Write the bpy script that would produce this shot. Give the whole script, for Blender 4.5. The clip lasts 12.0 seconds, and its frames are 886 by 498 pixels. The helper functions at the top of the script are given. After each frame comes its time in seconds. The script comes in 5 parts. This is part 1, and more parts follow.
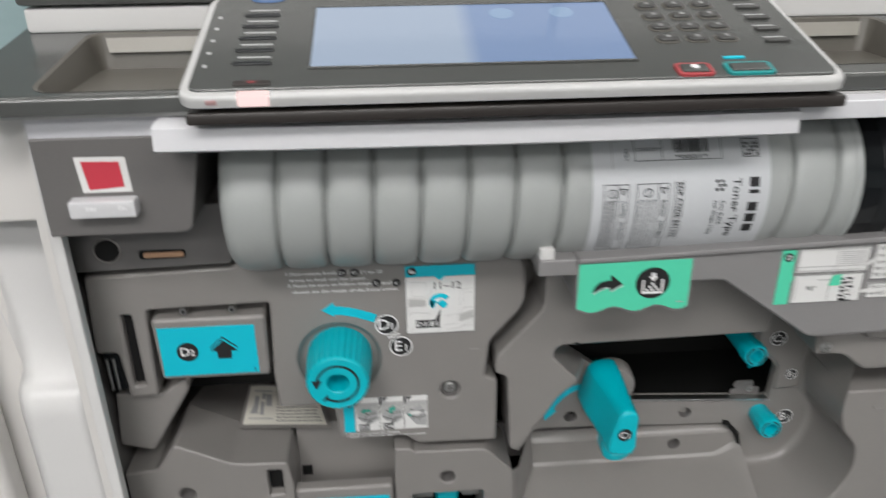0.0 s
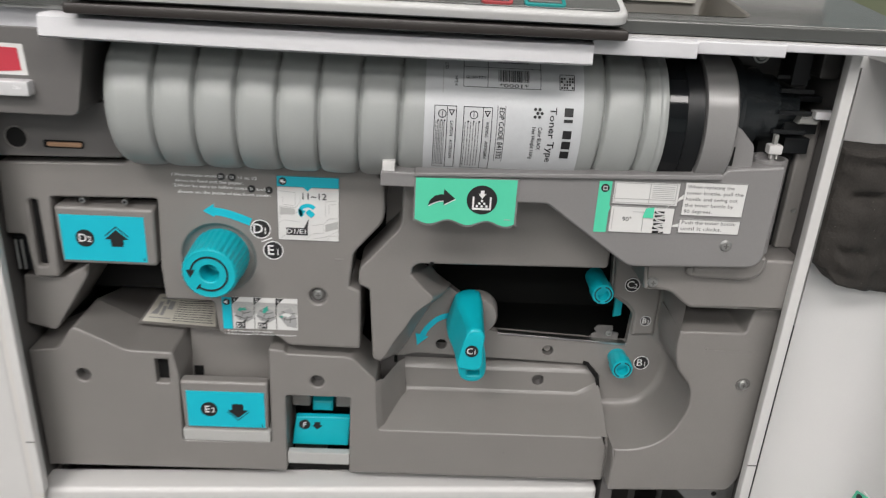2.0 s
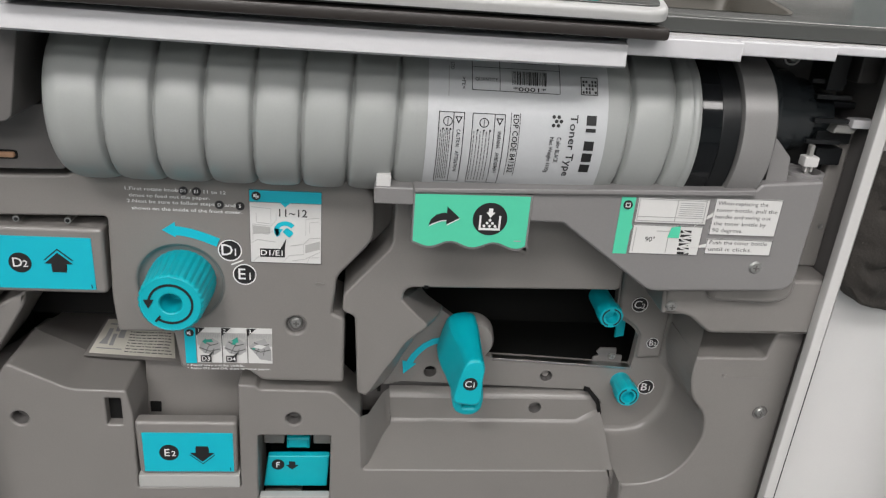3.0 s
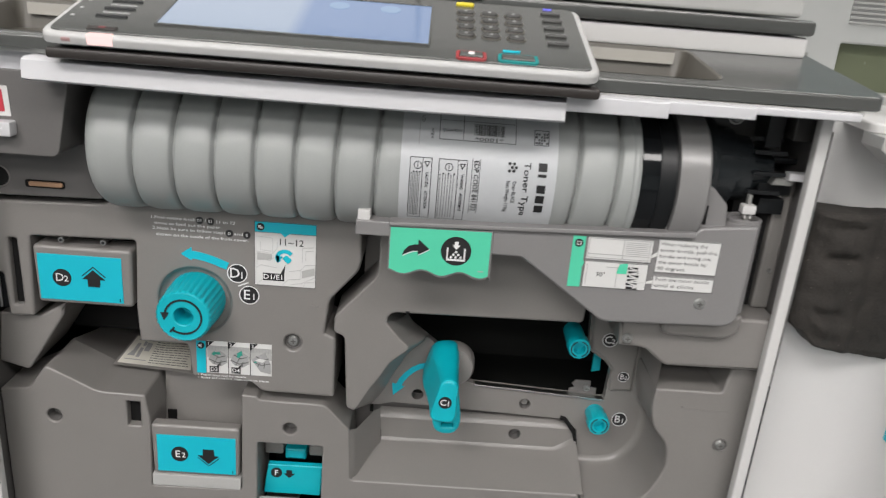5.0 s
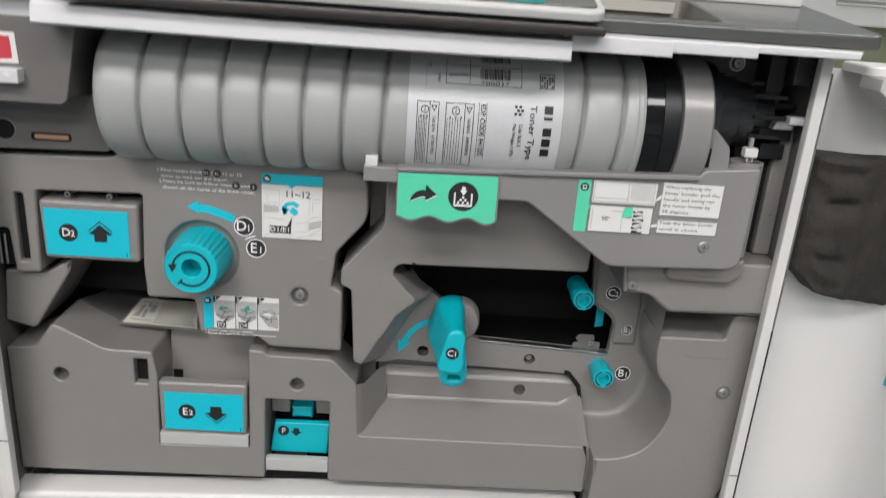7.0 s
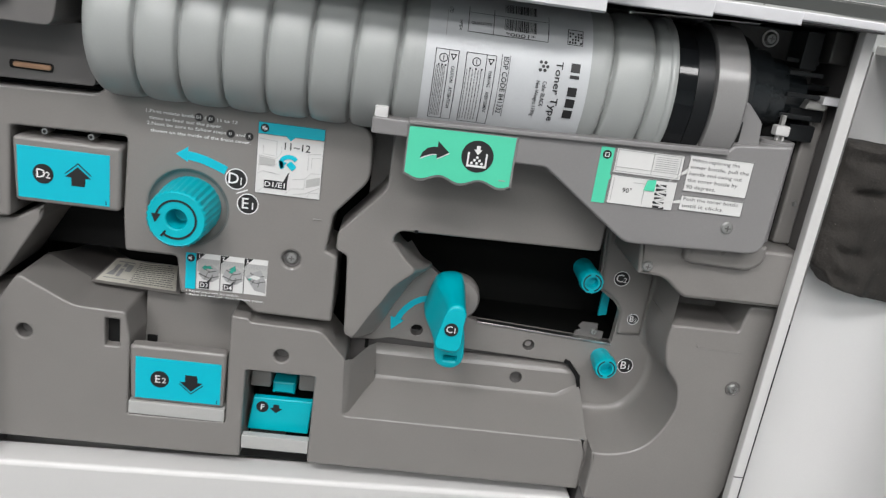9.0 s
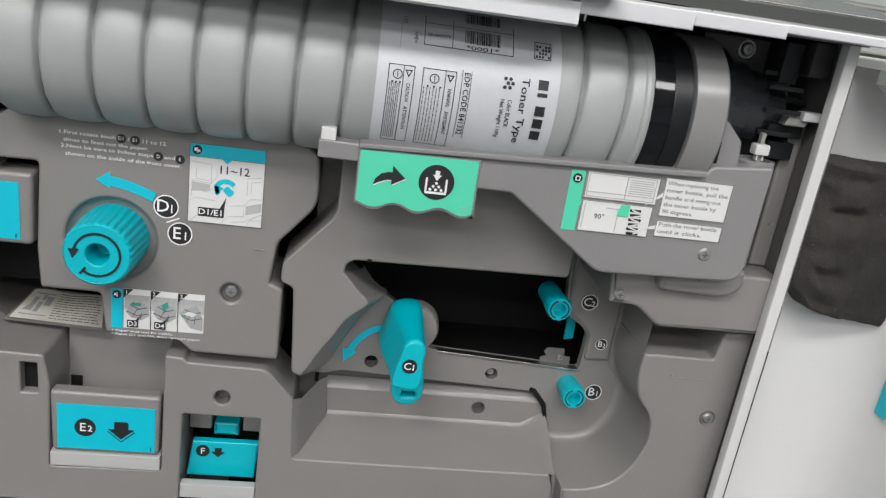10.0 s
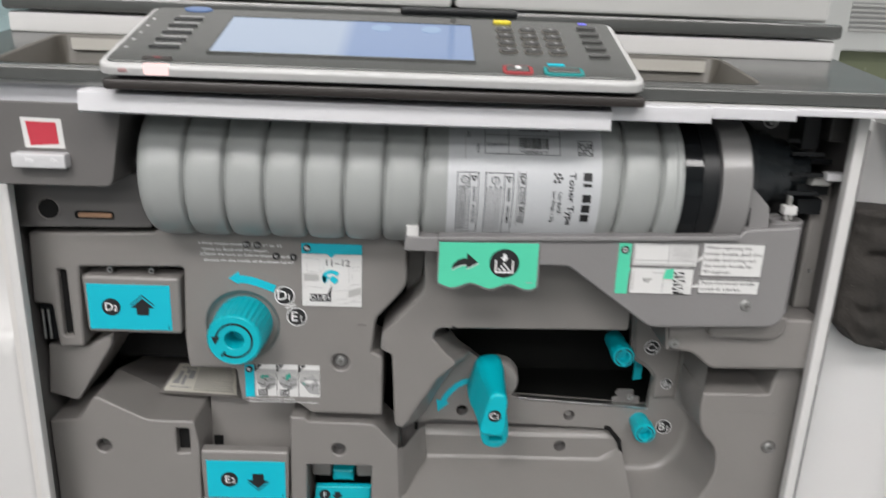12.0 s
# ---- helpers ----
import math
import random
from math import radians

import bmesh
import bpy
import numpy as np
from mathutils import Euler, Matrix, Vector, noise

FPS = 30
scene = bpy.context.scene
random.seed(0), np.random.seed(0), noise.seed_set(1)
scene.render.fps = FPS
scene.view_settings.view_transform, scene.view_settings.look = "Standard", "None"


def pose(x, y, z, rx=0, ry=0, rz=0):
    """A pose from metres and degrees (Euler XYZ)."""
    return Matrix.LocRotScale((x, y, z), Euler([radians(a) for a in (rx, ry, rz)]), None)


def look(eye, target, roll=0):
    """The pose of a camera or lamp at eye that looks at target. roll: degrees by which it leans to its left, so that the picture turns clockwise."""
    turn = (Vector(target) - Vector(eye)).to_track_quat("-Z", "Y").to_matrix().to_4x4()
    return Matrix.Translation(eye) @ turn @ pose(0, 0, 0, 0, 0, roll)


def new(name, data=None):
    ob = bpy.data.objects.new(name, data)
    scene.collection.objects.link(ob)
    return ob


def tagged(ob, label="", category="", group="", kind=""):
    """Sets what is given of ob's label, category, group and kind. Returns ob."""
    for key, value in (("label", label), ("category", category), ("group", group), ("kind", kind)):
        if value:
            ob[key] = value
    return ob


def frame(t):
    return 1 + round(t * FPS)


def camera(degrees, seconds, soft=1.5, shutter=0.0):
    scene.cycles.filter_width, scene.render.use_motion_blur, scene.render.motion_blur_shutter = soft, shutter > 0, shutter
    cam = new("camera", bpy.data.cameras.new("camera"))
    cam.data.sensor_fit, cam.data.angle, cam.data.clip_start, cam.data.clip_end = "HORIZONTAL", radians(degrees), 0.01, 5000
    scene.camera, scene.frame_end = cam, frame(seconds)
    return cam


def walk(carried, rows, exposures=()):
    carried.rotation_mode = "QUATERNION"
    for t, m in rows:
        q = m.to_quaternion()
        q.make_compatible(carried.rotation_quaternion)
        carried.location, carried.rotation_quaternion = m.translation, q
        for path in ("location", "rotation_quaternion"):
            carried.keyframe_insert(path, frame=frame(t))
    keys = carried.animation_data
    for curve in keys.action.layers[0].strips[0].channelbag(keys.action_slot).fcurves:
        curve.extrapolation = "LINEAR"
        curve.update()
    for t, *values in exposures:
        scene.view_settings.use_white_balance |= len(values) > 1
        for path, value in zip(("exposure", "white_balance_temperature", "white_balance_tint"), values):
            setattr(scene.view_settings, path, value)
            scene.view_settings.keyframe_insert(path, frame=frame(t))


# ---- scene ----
cam = camera(60.1, 12.0, 1.25, 0.5)
METRES, EYE, TILT, LEAN, TURN = 0.87, 1.12, 0.0, 0.0, -4.3
ROWS = [
    (0.0, 0.0, 0.0, 0.0, -0.24, -24.92, 0.53),
    (0.5, 0.094, -0.0568, 0.0037, 2.99, -26.34, -0.67),
    (1.0, 0.1443, -0.13, -0.0247, 5.45, -25.17, -1.4),
    (1.5, 0.1622, -0.147, -0.0263, 6.8, -24.72, -1.49),
    (2.0, 0.1434, -0.1021, -0.0481, 3.5, -23.17, -2.91),
    (2.5, 0.1018, -0.0334, -0.0586, -0.14, -23.28, -3.89),
    (2.7, 0.0954, -0.0197, -0.0545, -0.82, -24.02, -4.24),
    (4.3, 0.1280, -0.0514, -0.0874, 3.25, -19.94, -4.47),
    (4.5, 0.1343, -0.0612, -0.0784, 3.43, -19.71, -4.56),
    (5.0, 0.1665, -0.1014, -0.0441, 4.26, -19.64, -4.39),
    (5.5, 0.1852, -0.1614, -0.0249, 4.5, -20.38, -3.91),
    (6.0, 0.1851, -0.1762, -0.0431, 4.45, -21.26, -2.91),
    (6.5, 0.164, -0.1429, -0.0619, 3.29, -20.05, -3.1),
    (7.0, 0.1555, -0.1225, -0.0861, 3.22, -19.5, -3.96),
    (7.2, 0.1522, -0.1266, -0.1152, 3.14, -18.37, -4.98),
    (8.8, 0.1371, -0.0997, -0.1397, 3.22, -18.59, -7.53),
    (9.0, 0.1318, -0.0936, -0.1414, 2.39, -18.34, -7.78),
    (9.5, 0.1215, -0.0639, -0.1371, 0.31, -18.26, -8.06),
    (10.0, 0.123, -0.03, -0.1271, -1.45, -18.85, -8.13),
    (10.5, 0.1456, -0.0463, -0.1236, 0.23, -19.33, -6.08),
    (11.0, 0.1601, -0.0932, -0.1083, 3.13, -20.07, -4.56),
    (11.5, 0.1652, -0.1291, -0.0707, 3.26, -19.75, -2.84),
    (12.0, 0.1272, -0.1148, -0.0524, 3.41, -17.72, -2.12),
]
walk(cam, [(t, pose(0, 0, EYE, TILT, LEAN, TURN) @ pose(METRES * x, METRES * y, METRES * z, 90 + pitch, roll, yaw)) for t, x, y, z, yaw, pitch, roll in ROWS], [(0.0, -0.43, 6400, 9), (1.0, -0.28, 6620, 10), (1.5, -0.28, 6620, 10), (2.5, -0.42, 6500, 10), (4.5, -0.36, 6500, 10), (5.5, -0.33, 6540, 10), (7.0, -0.29, 6480, 10), (9.0, -0.24, 6330, 9), (10.0, -0.26, 6330, 9), (11.0, -0.22, 6400, 9), (11.5, -0.17, 6420, 10), (12.0, -0.30, 6430, 10)])

# ---- light: an office with ceiling light panels ----
world = bpy.data.worlds.new("office_air")
world.use_nodes = True
world.node_tree.nodes["Background"].inputs[0].default_value = (0.9, 0.95, 1.0, 1)
world.node_tree.nodes["Background"].inputs[1].default_value = 0.05
scene.world = world


def area(name, eye, target, sx, sy, watts, colour=(1.0, 0.962, 0.945)):
    d = bpy.data.lights.new(name, "AREA")
    d.shape, d.size, d.size_y, d.energy, d.color = "RECTANGLE", sx, sy, watts, colour
    ob = new(name, d)
    ob.matrix_world = look(eye, target)
    return ob


# centre x, centre y, half width, depth, watts
PANELS = [(-0.75, -1.25, 0.575, 0.60, 62), (0.95, -1.25, 0.575, 0.60, 36), (-0.5, -2.75, 1.5, 0.60, 92), (-0.5, -4.6, 1.5, 0.60, 85), (0.1, 0.15, 0.575, 0.55, 11), (-1.6, 1.3, 0.575, 0.55, 20), (1.7, 1.3, 0.575, 0.55, 20)]
for px, py, half, deep, watts in PANELS:
    area("panel_light", (px, py, 2.655), (px, py, 0), 2 * half, deep, watts)


# ---- materials ----
def mat(name, colour, rough=0.5, metal=0.0, grain=900.0, bump=0.02, vary=0.06, coat=0.0, blotch=14.0):
    m = bpy.data.materials.new(name)
    m.use_nodes = True
    nt = m.node_tree
    n, l = nt.nodes, nt.links
    b = n["Principled BSDF"]
    b.inputs["Metallic"].default_value = metal
    b.inputs["Coat Weight"].default_value = coat
    tc = n.new("ShaderNodeTexCoord")
    big = n.new("ShaderNodeTexNoise")
    big.inputs["Scale"].default_value, big.inputs["Detail"].default_value = blotch, 3
    fine = n.new("ShaderNodeTexNoise")
    fine.inputs["Scale"].default_value, fine.inputs["Detail"].default_value = grain, 3
    l.new(tc.outputs["Object"], big.inputs["Vector"])
    l.new(tc.outputs["Object"], fine.inputs["Vector"])
    add = n.new("ShaderNodeMath")
    add.operation = "ADD"
    l.new(big.outputs["Fac"], add.inputs[0])
    l.new(fine.outputs["Fac"], add.inputs[1])
    ramp = n.new("ShaderNodeMapRange")
    ramp.inputs["From Min"].default_value, ramp.inputs["From Max"].default_value = 0.4, 1.6
    ramp.inputs["To Min"].default_value, ramp.inputs["To Max"].default_value = 1 - vary, 1 + vary
    l.new(add.outputs[0], ramp.inputs["Value"])
    mul = n.new("ShaderNodeVectorMath")
    mul.operation = "SCALE"
    mul.inputs[0].default_value = colour
    l.new(ramp.outputs[0], mul.inputs["Scale"])
    l.new(mul.outputs["Vector"], b.inputs["Base Color"])
    rr = n.new("ShaderNodeMapRange")
    rr.inputs["From Min"].default_value, rr.inputs["From Max"].default_value = 0.1, 0.9
    rr.inputs["To Min"].default_value, rr.inputs["To Max"].default_value = max(rough - 0.06, 0.02), min(rough + 0.06, 1)
    l.new(big.outputs["Fac"], rr.inputs["Value"])
    l.new(rr.outputs[0], b.inputs["Roughness"])
    if bump:
        bp = n.new("ShaderNodeBump")
        bp.inputs["Strength"].default_value, bp.inputs["Distance"].default_value = bump * 10, 0.0002
        l.new(fine.outputs["Fac"], bp.inputs["Height"])
        l.new(bp.outputs[0], b.inputs["Normal"])
    return m


def set_level(m, level):
    m.node_tree.nodes["Principled BSDF"].inputs["Specular IOR Level"].default_value = level
    return m


def glow(name, colour, strength):
    m = bpy.data.materials.new(name)
    m.use_nodes = True
    b = m.node_tree.nodes["Principled BSDF"]
    b.inputs["Base Color"].default_value = (0.02, 0.02, 0.02, 1)
    b.inputs["Emission Color"].default_value = (*colour, 1)
    b.inputs["Emission Strength"].default_value = strength
    b.inputs["Roughness"].default_value = 0.15
    return m


GREY = mat("grey_abs_plastic", (0.203, 0.193, 0.184), 0.31, bump=0.012, vary=0.07, blotch=22)
GREY2 = mat("darker_grey_plastic", (0.118, 0.113, 0.110), 0.42)
HOLD = mat("holder_grey_plastic", (0.205, 0.20, 0.20), 0.34)
DECK = set_level(mat("deck_charcoal_plastic", (0.062, 0.064, 0.061), 0.21, bump=0.006), 0.75)
KEYG = mat("key_grey_rubber", (0.040, 0.040, 0.038), 0.38)
# Grey plastic with shade mixed into its colour.
DGREY = mat("grey_plastic_with_shade", (0.045, 0.043, 0.041), 0.5)
RINGM = mat("glossy_ring_plastic", (0.215, 0.212, 0.21), 0.24, bump=0.0)
NOZ = mat("blue_black_plastic", (0.012, 0.015, 0.017), 0.22)
KEYM = mat("milky_tongue_plastic", (0.21, 0.21, 0.20), 0.4)
# Paler than the tray, so light on its back wall can be painted.
TRAYB = mat("tray_back_grey", (0.21, 0.20, 0.175), 0.42)
WHITE = mat("white_plastic", (0.555, 0.55, 0.542), 0.40, vary=0.03)
OFFW = mat("offwhite_plastic", (0.57, 0.555, 0.535), 0.42, vary=0.03)
PALE = mat("pale_grey_plastic", (0.40, 0.40, 0.39), 0.4)
RIMG = mat("pale_rim_plastic", (0.41, 0.41, 0.405), 0.35)
LILAC = mat("lilac_grey_plastic", (0.52, 0.52, 0.545), 0.45)
BOTTLE = mat("bottle_polyethylene", (0.312, 0.326, 0.318), 0.37, bump=0.01, vary=0.04)
BLACK = set_level(mat("black_plastic", (0.009, 0.010, 0.011), 0.35), 0.3)
GLOSS = set_level(mat("glossy_black_plastic", (0.006, 0.007, 0.008), 0.08, bump=0.0), 0.4)
# Near-black colour carries the shade inside the window.
WELL = set_level(mat("painted_interior_shade", (0.006, 0.0065, 0.006), 0.75), 0.18)
# Near-black holds the shade of holes, gaps and seams in its colour.
DARK = set_level(mat("painted_cavity_shade", (0.006, 0.006, 0.006), 0.8), 0.25)
TEAL = mat("teal_plastic", (0.0, 0.40, 0.475), 0.42, vary=0.05)
TEALP = mat("teal_print", (0.0, 0.44, 0.56), 0.5, bump=0.0, vary=0.03)
SEAGREEN = mat("sea_green_print", (0.03, 0.30, 0.23), 0.5, bump=0.0, vary=0.03)
MINT = mat("mint_print", (0.08, 0.56, 0.355), 0.45, bump=0.0, vary=0.03)
PAPER = mat("white_label_paper", (0.62, 0.62, 0.61), 0.45, bump=0.0, vary=0.04)
NOTEP = mat("yellowed_label_paper", (0.66, 0.64, 0.57), 0.55, bump=0.0, vary=0.12, blotch=60)
LABEL = mat("silver_bottle_label", (0.475, 0.49, 0.505), 0.36, bump=0.0, vary=0.04)
PRINTW = mat("white_print", (0.74, 0.74, 0.74), 0.5, bump=0.0)
INK = mat("black_print", (0.012, 0.012, 0.013), 0.5, bump=0.0)
INKM = mat("charcoal_print", (0.10, 0.10, 0.10), 0.5, bump=0.0)
INKL = mat("light_grey_print", (0.42, 0.42, 0.42), 0.5, bump=0.0)
INKG = mat("grey_print", (0.33, 0.33, 0.33), 0.5, bump=0.0)
DSTEEL = mat("dull_steel", (0.34, 0.345, 0.335), 0.45, 0.75, grain=300)
STEEL = mat("zinc_steel", (0.55, 0.56, 0.55), 0.32, 1.0, grain=300)
RED = mat("red_sticker", (0.46, 0.034, 0.055), 0.5, bump=0.0, vary=0.05)
DULLRED = mat("dull_red_lens", (0.22, 0.05, 0.055), 0.3)
PALERED = mat("pale_red_lens", (0.36, 0.22, 0.22), 0.3)
TRAY = mat("tray_brown_grey", (0.088, 0.082, 0.070), 0.38)
PLINTH = mat("brown_black_plastic", (0.024, 0.020, 0.018), 0.4)
VISW = mat("cool_white_plastic", (0.535, 0.535, 0.552), 0.42, vary=0.03)
DTEAL = mat("deep_teal_ring", (0.0, 0.21, 0.21), 0.4)
DRED = mat("deep_red_ring", (0.30, 0.035, 0.04), 0.4)
# Lighter copy of the white: bounced light on the door is in the colour.
DOORW = mat("bounce_lit_door_white", (0.65, 0.645, 0.64), 0.42, vary=0.03)
CORK = mat("tan_port_plug", (0.42, 0.25, 0.15), 0.6)
FOAM = mat("black_foam", (0.024, 0.021, 0.018), 0.85, grain=520, bump=0.30, vary=0.6, blotch=48)
CLEAR = mat("translucent_switch", (0.52, 0.52, 0.53), 0.25)
LOUVRE = mat("louvre_shadow_grey", (0.27, 0.275, 0.27), 0.6)
OLIVE = mat("olive_window", (0.17, 0.19, 0.12), 0.25)
BGREY = mat("background_machine_grey", (0.45, 0.46, 0.45), 0.5)
TEALTOP = mat("blue_grey_laminate", (0.22, 0.30, 0.31), 0.4)
CARPET = mat("grey_carpet", (0.09, 0.09, 0.093), 0.95, grain=250, bump=0.1, vary=0.3)
WALL = mat("wall_paint", (0.55, 0.60, 0.60), 0.8, grain=200)
WALLN = mat("grey_green_wall_paint", (0.40, 0.53, 0.54), 0.8, grain=200)
TILE = mat("ceiling_tile", (0.76, 0.76, 0.74), 0.9, grain=120, bump=0.06)
SCREEN = glow("touch_screen", (0.36, 0.49, 0.78), 0.95)


def shade_screen(m, x0, x1, left, right):
    """The lit page of the screen runs from one colour to another along x."""
    n, l = m.node_tree.nodes, m.node_tree.links
    tc, sep, ramp, mix = n.new("ShaderNodeTexCoord"), n.new("ShaderNodeSeparateXYZ"), n.new("ShaderNodeMapRange"), n.new("ShaderNodeMix")
    mix.data_type = "RGBA"
    ramp.inputs["From Min"].default_value, ramp.inputs["From Max"].default_value = x0, x1
    mix.inputs[6].default_value, mix.inputs[7].default_value = (*left, 1), (*right, 1)
    l.new(tc.outputs["Object"], sep.inputs[0])
    l.new(sep.outputs[0], ramp.inputs["Value"])
    l.new(ramp.outputs[0], mix.inputs[0])
    l.new(mix.outputs[2], n["Principled BSDF"].inputs["Emission Color"])


shade_screen(SCREEN, 0.042, 0.052, (0.50, 0.60, 0.76), (0.28, 0.40, 0.66))


def speckle(m, scale, share, colour):
    """Sparse pale lint on a dark surface."""
    n, l = m.node_tree.nodes, m.node_tree.links
    b = n["Principled BSDF"]
    tc, cells, size, pick, both, mix = n.new("ShaderNodeTexCoord"), n.new("ShaderNodeTexVoronoi"), n.new("ShaderNodeMath"), n.new("ShaderNodeMath"), n.new("ShaderNodeMath"), n.new("ShaderNodeMix")
    mix.data_type = "RGBA"
    cells.inputs["Scale"].default_value = scale
    size.operation, pick.operation, both.operation = "LESS_THAN", "LESS_THAN", "MULTIPLY"
    size.inputs[1].default_value, pick.inputs[1].default_value = 0.13, share
    sep = n.new("ShaderNodeSeparateXYZ")
    l.new(tc.outputs["Object"], cells.inputs["Vector"])
    l.new(cells.outputs["Distance"], size.inputs[0])
    l.new(cells.outputs["Color"], sep.inputs[0])
    l.new(sep.outputs[0], pick.inputs[0])
    l.new(size.outputs[0], both.inputs[0])
    l.new(pick.outputs[0], both.inputs[1])
    l.new(both.outputs[0], mix.inputs[0])
    old = b.inputs["Base Color"].links[0].from_socket
    l.new(old, mix.inputs[6])
    mix.inputs[7].default_value = (*colour, 1)
    l.new(mix.outputs[2], b.inputs["Base Color"])


speckle(FOAM, 340, 0.09, (0.16, 0.15, 0.13))
SCREEN2 = glow("touch_screen_icon", (0.36, 0.52, 0.76), 0.95)
LED = glow("red_led", (1.0, 0.74, 0.71), 1.4)
LEDB = glow("blue_led", (0.2, 0.2, 1.0), 1.2)
TUBE = glow("light_diffuser", (1.0, 0.97, 0.92), 3.0)


# ---- building helpers ----
def thing(name, loc, label, category, group="", kind=""):
    return tagged(place(new(name), loc), label, category, group, kind)


def place(ob, loc):
    ob.matrix_world = Matrix.Translation(loc)
    return ob


def part(name, bm, material, parent=None, label="", angle=32):
    bmesh.ops.remove_doubles(bm, verts=bm.verts, dist=1e-6)
    bmesh.ops.recalc_face_normals(bm, faces=bm.faces)
    me = bpy.data.meshes.new(name)
    bm.to_mesh(me)
    bm.free()
    me.shade_smooth()
    me.set_sharp_from_angle(angle=radians(angle))
    me.materials.append(material)
    ob = new(name, me)
    if len(me.polygons) > 12:
        wn = ob.modifiers.new("even_normals", "WEIGHTED_NORMAL")
        wn.mode, wn.keep_sharp, wn.weight = "FACE_AREA", True, 80
    if parent is not None:
        ob.parent = parent
        m = Matrix.Identity(4)
        p = parent
        while p is not None:
            m = p.matrix_basis @ m if p.parent is None else p.matrix_parent_inverse @ p.matrix_basis @ m
            p = p.parent
        ob.matrix_parent_inverse = m.inverted()
    if label:
        ob["label"] = label
    return ob


def area2(p):
    return sum(p[i][0] * p[(i + 1) % len(p)][1] - p[(i + 1) % len(p)][0] * p[i][1] for i in range(len(p)))


def rounded(pts, r, seg=4):
    """Corners of a polygon rounded; a point may carry its own radius as a third number."""
    out, n = [], len(pts)
    for i in range(n):
        p, a, b = Vector(pts[i][:2]), Vector(pts[i - 1][:2]), Vector(pts[(i + 1) % n][:2])
        rr = pts[i][2] if len(pts[i]) > 2 else r
        u, v = (a - p), (b - p)
        d = min(rr, u.length * 0.45, v.length * 0.45)
        if d < 1e-5 or abs(u.normalized().cross(v.normalized())) < 0.05:
            out.append(tuple(p))
            continue
        s, e = p + u.normalized() * d, p + v.normalized() * d
        for k in range(seg + 1):
            t = k / seg
            out.append(tuple((1 - t) ** 2 * s + 2 * t * (1 - t) * p + t * t * e))
    return out


def inset(pts, d):
    """Moves each corner of a counter-clockwise polygon inwards by d."""
    out, n = [], len(pts)
    for i in range(n):
        p, a, b = Vector(pts[i]), Vector(pts[i - 1]), Vector(pts[(i + 1) % n])
        e1, e2 = (p - a).normalized(), (b - p).normalized()
        n1, n2 = Vector((-e1.y, e1.x)), Vector((-e2.y, e2.x))
        m = n1 + n2
        k = max(m.dot(n1), 0.35)
        out.append(tuple(p + m * (d / k)))
    return out


def slab(outer, y0, y1, r=0.0015, holes=(), seg=3, bm=None, back=True):
    """A plate standing in the xz plane from y0 (front) to y1, its front edges rounded by r."""
    bm = bm or bmesh.new()
    loops = [outer if area2(outer) > 0 else outer[::-1]]
    loops += [h[::-1] if area2(h) > 0 else h for h in holes]
    caps, backs = [], []
    for loop in loops:
        rings = []
        for k in range(seg + 1 if r > 0 else 1):
            a = math.pi / 2 * k / seg if r > 0 else 0
            pts = inset(loop, r * (1 - math.sin(a))) if r > 0 else loop
            rings.append([bm.verts.new((x, y0 + r * (1 - math.cos(a)), z)) for x, z in pts])
        rings.append([bm.verts.new((x, y1, z)) for x, z in loop])
        for a, b in zip(rings, rings[1:]):
            for i in range(len(a)):
                j = (i + 1) % len(a)
                bm.faces.new((a[i], a[j], b[j], b[i]))
        caps.append(rings[0])
        backs.append(rings[-1])
    from_geo = [[Vector((v.co.x, v.co.z, 0)) for v in c] for c in caps]
    flat, flatb = [v for c in caps for v in c], [v for c in backs for v in c]
    for tri in tess(from_geo):
        for f, on in ((flat, True), (flatb, back)):
            if on:
                try:
                    bm.faces.new([f[i] for i in tri])
                except ValueError:
                    pass
    return bm


def tess(loops):
    import mathutils
    return mathutils.geometry.tessellate_polygon(loops)


def rect(x0, z0, x1, z1):
    return [(x0, z0), (x1, z0), (x1, z1), (x0, z1)]


def disc(x, z, r, n=24):
    return [(x + r * math.cos(2 * math.pi * k / n), z + r * math.sin(2 * math.pi * k / n)) for k in range(n)]


def box(x0, y0, z0, x1, y1, z1, r=0.002, seg=2, bm=None):
    """A block with all edges rounded."""
    tmp = bmesh.new()
    bmesh.ops.create_cube(tmp, size=1)
    for v in tmp.verts:
        v.co = Vector(((x0 + x1) / 2 + v.co.x * (x1 - x0), (y0 + y1) / 2 + v.co.y * (y1 - y0), (z0 + z1) / 2 + v.co.z * (z1 - z0)))
    if r > 0:
        bmesh.ops.bevel(tmp, geom=tmp.edges[:], offset=r, segments=seg, profile=0.5, affect="EDGES")
    if bm is None:
        return tmp
    return merge(bm, tmp)


def merge(bm, other):
    vs = {v: bm.verts.new(v.co) for v in other.verts}
    for f in other.faces:
        bm.faces.new([vs[v] for v in f.verts])
    other.free()
    return bm


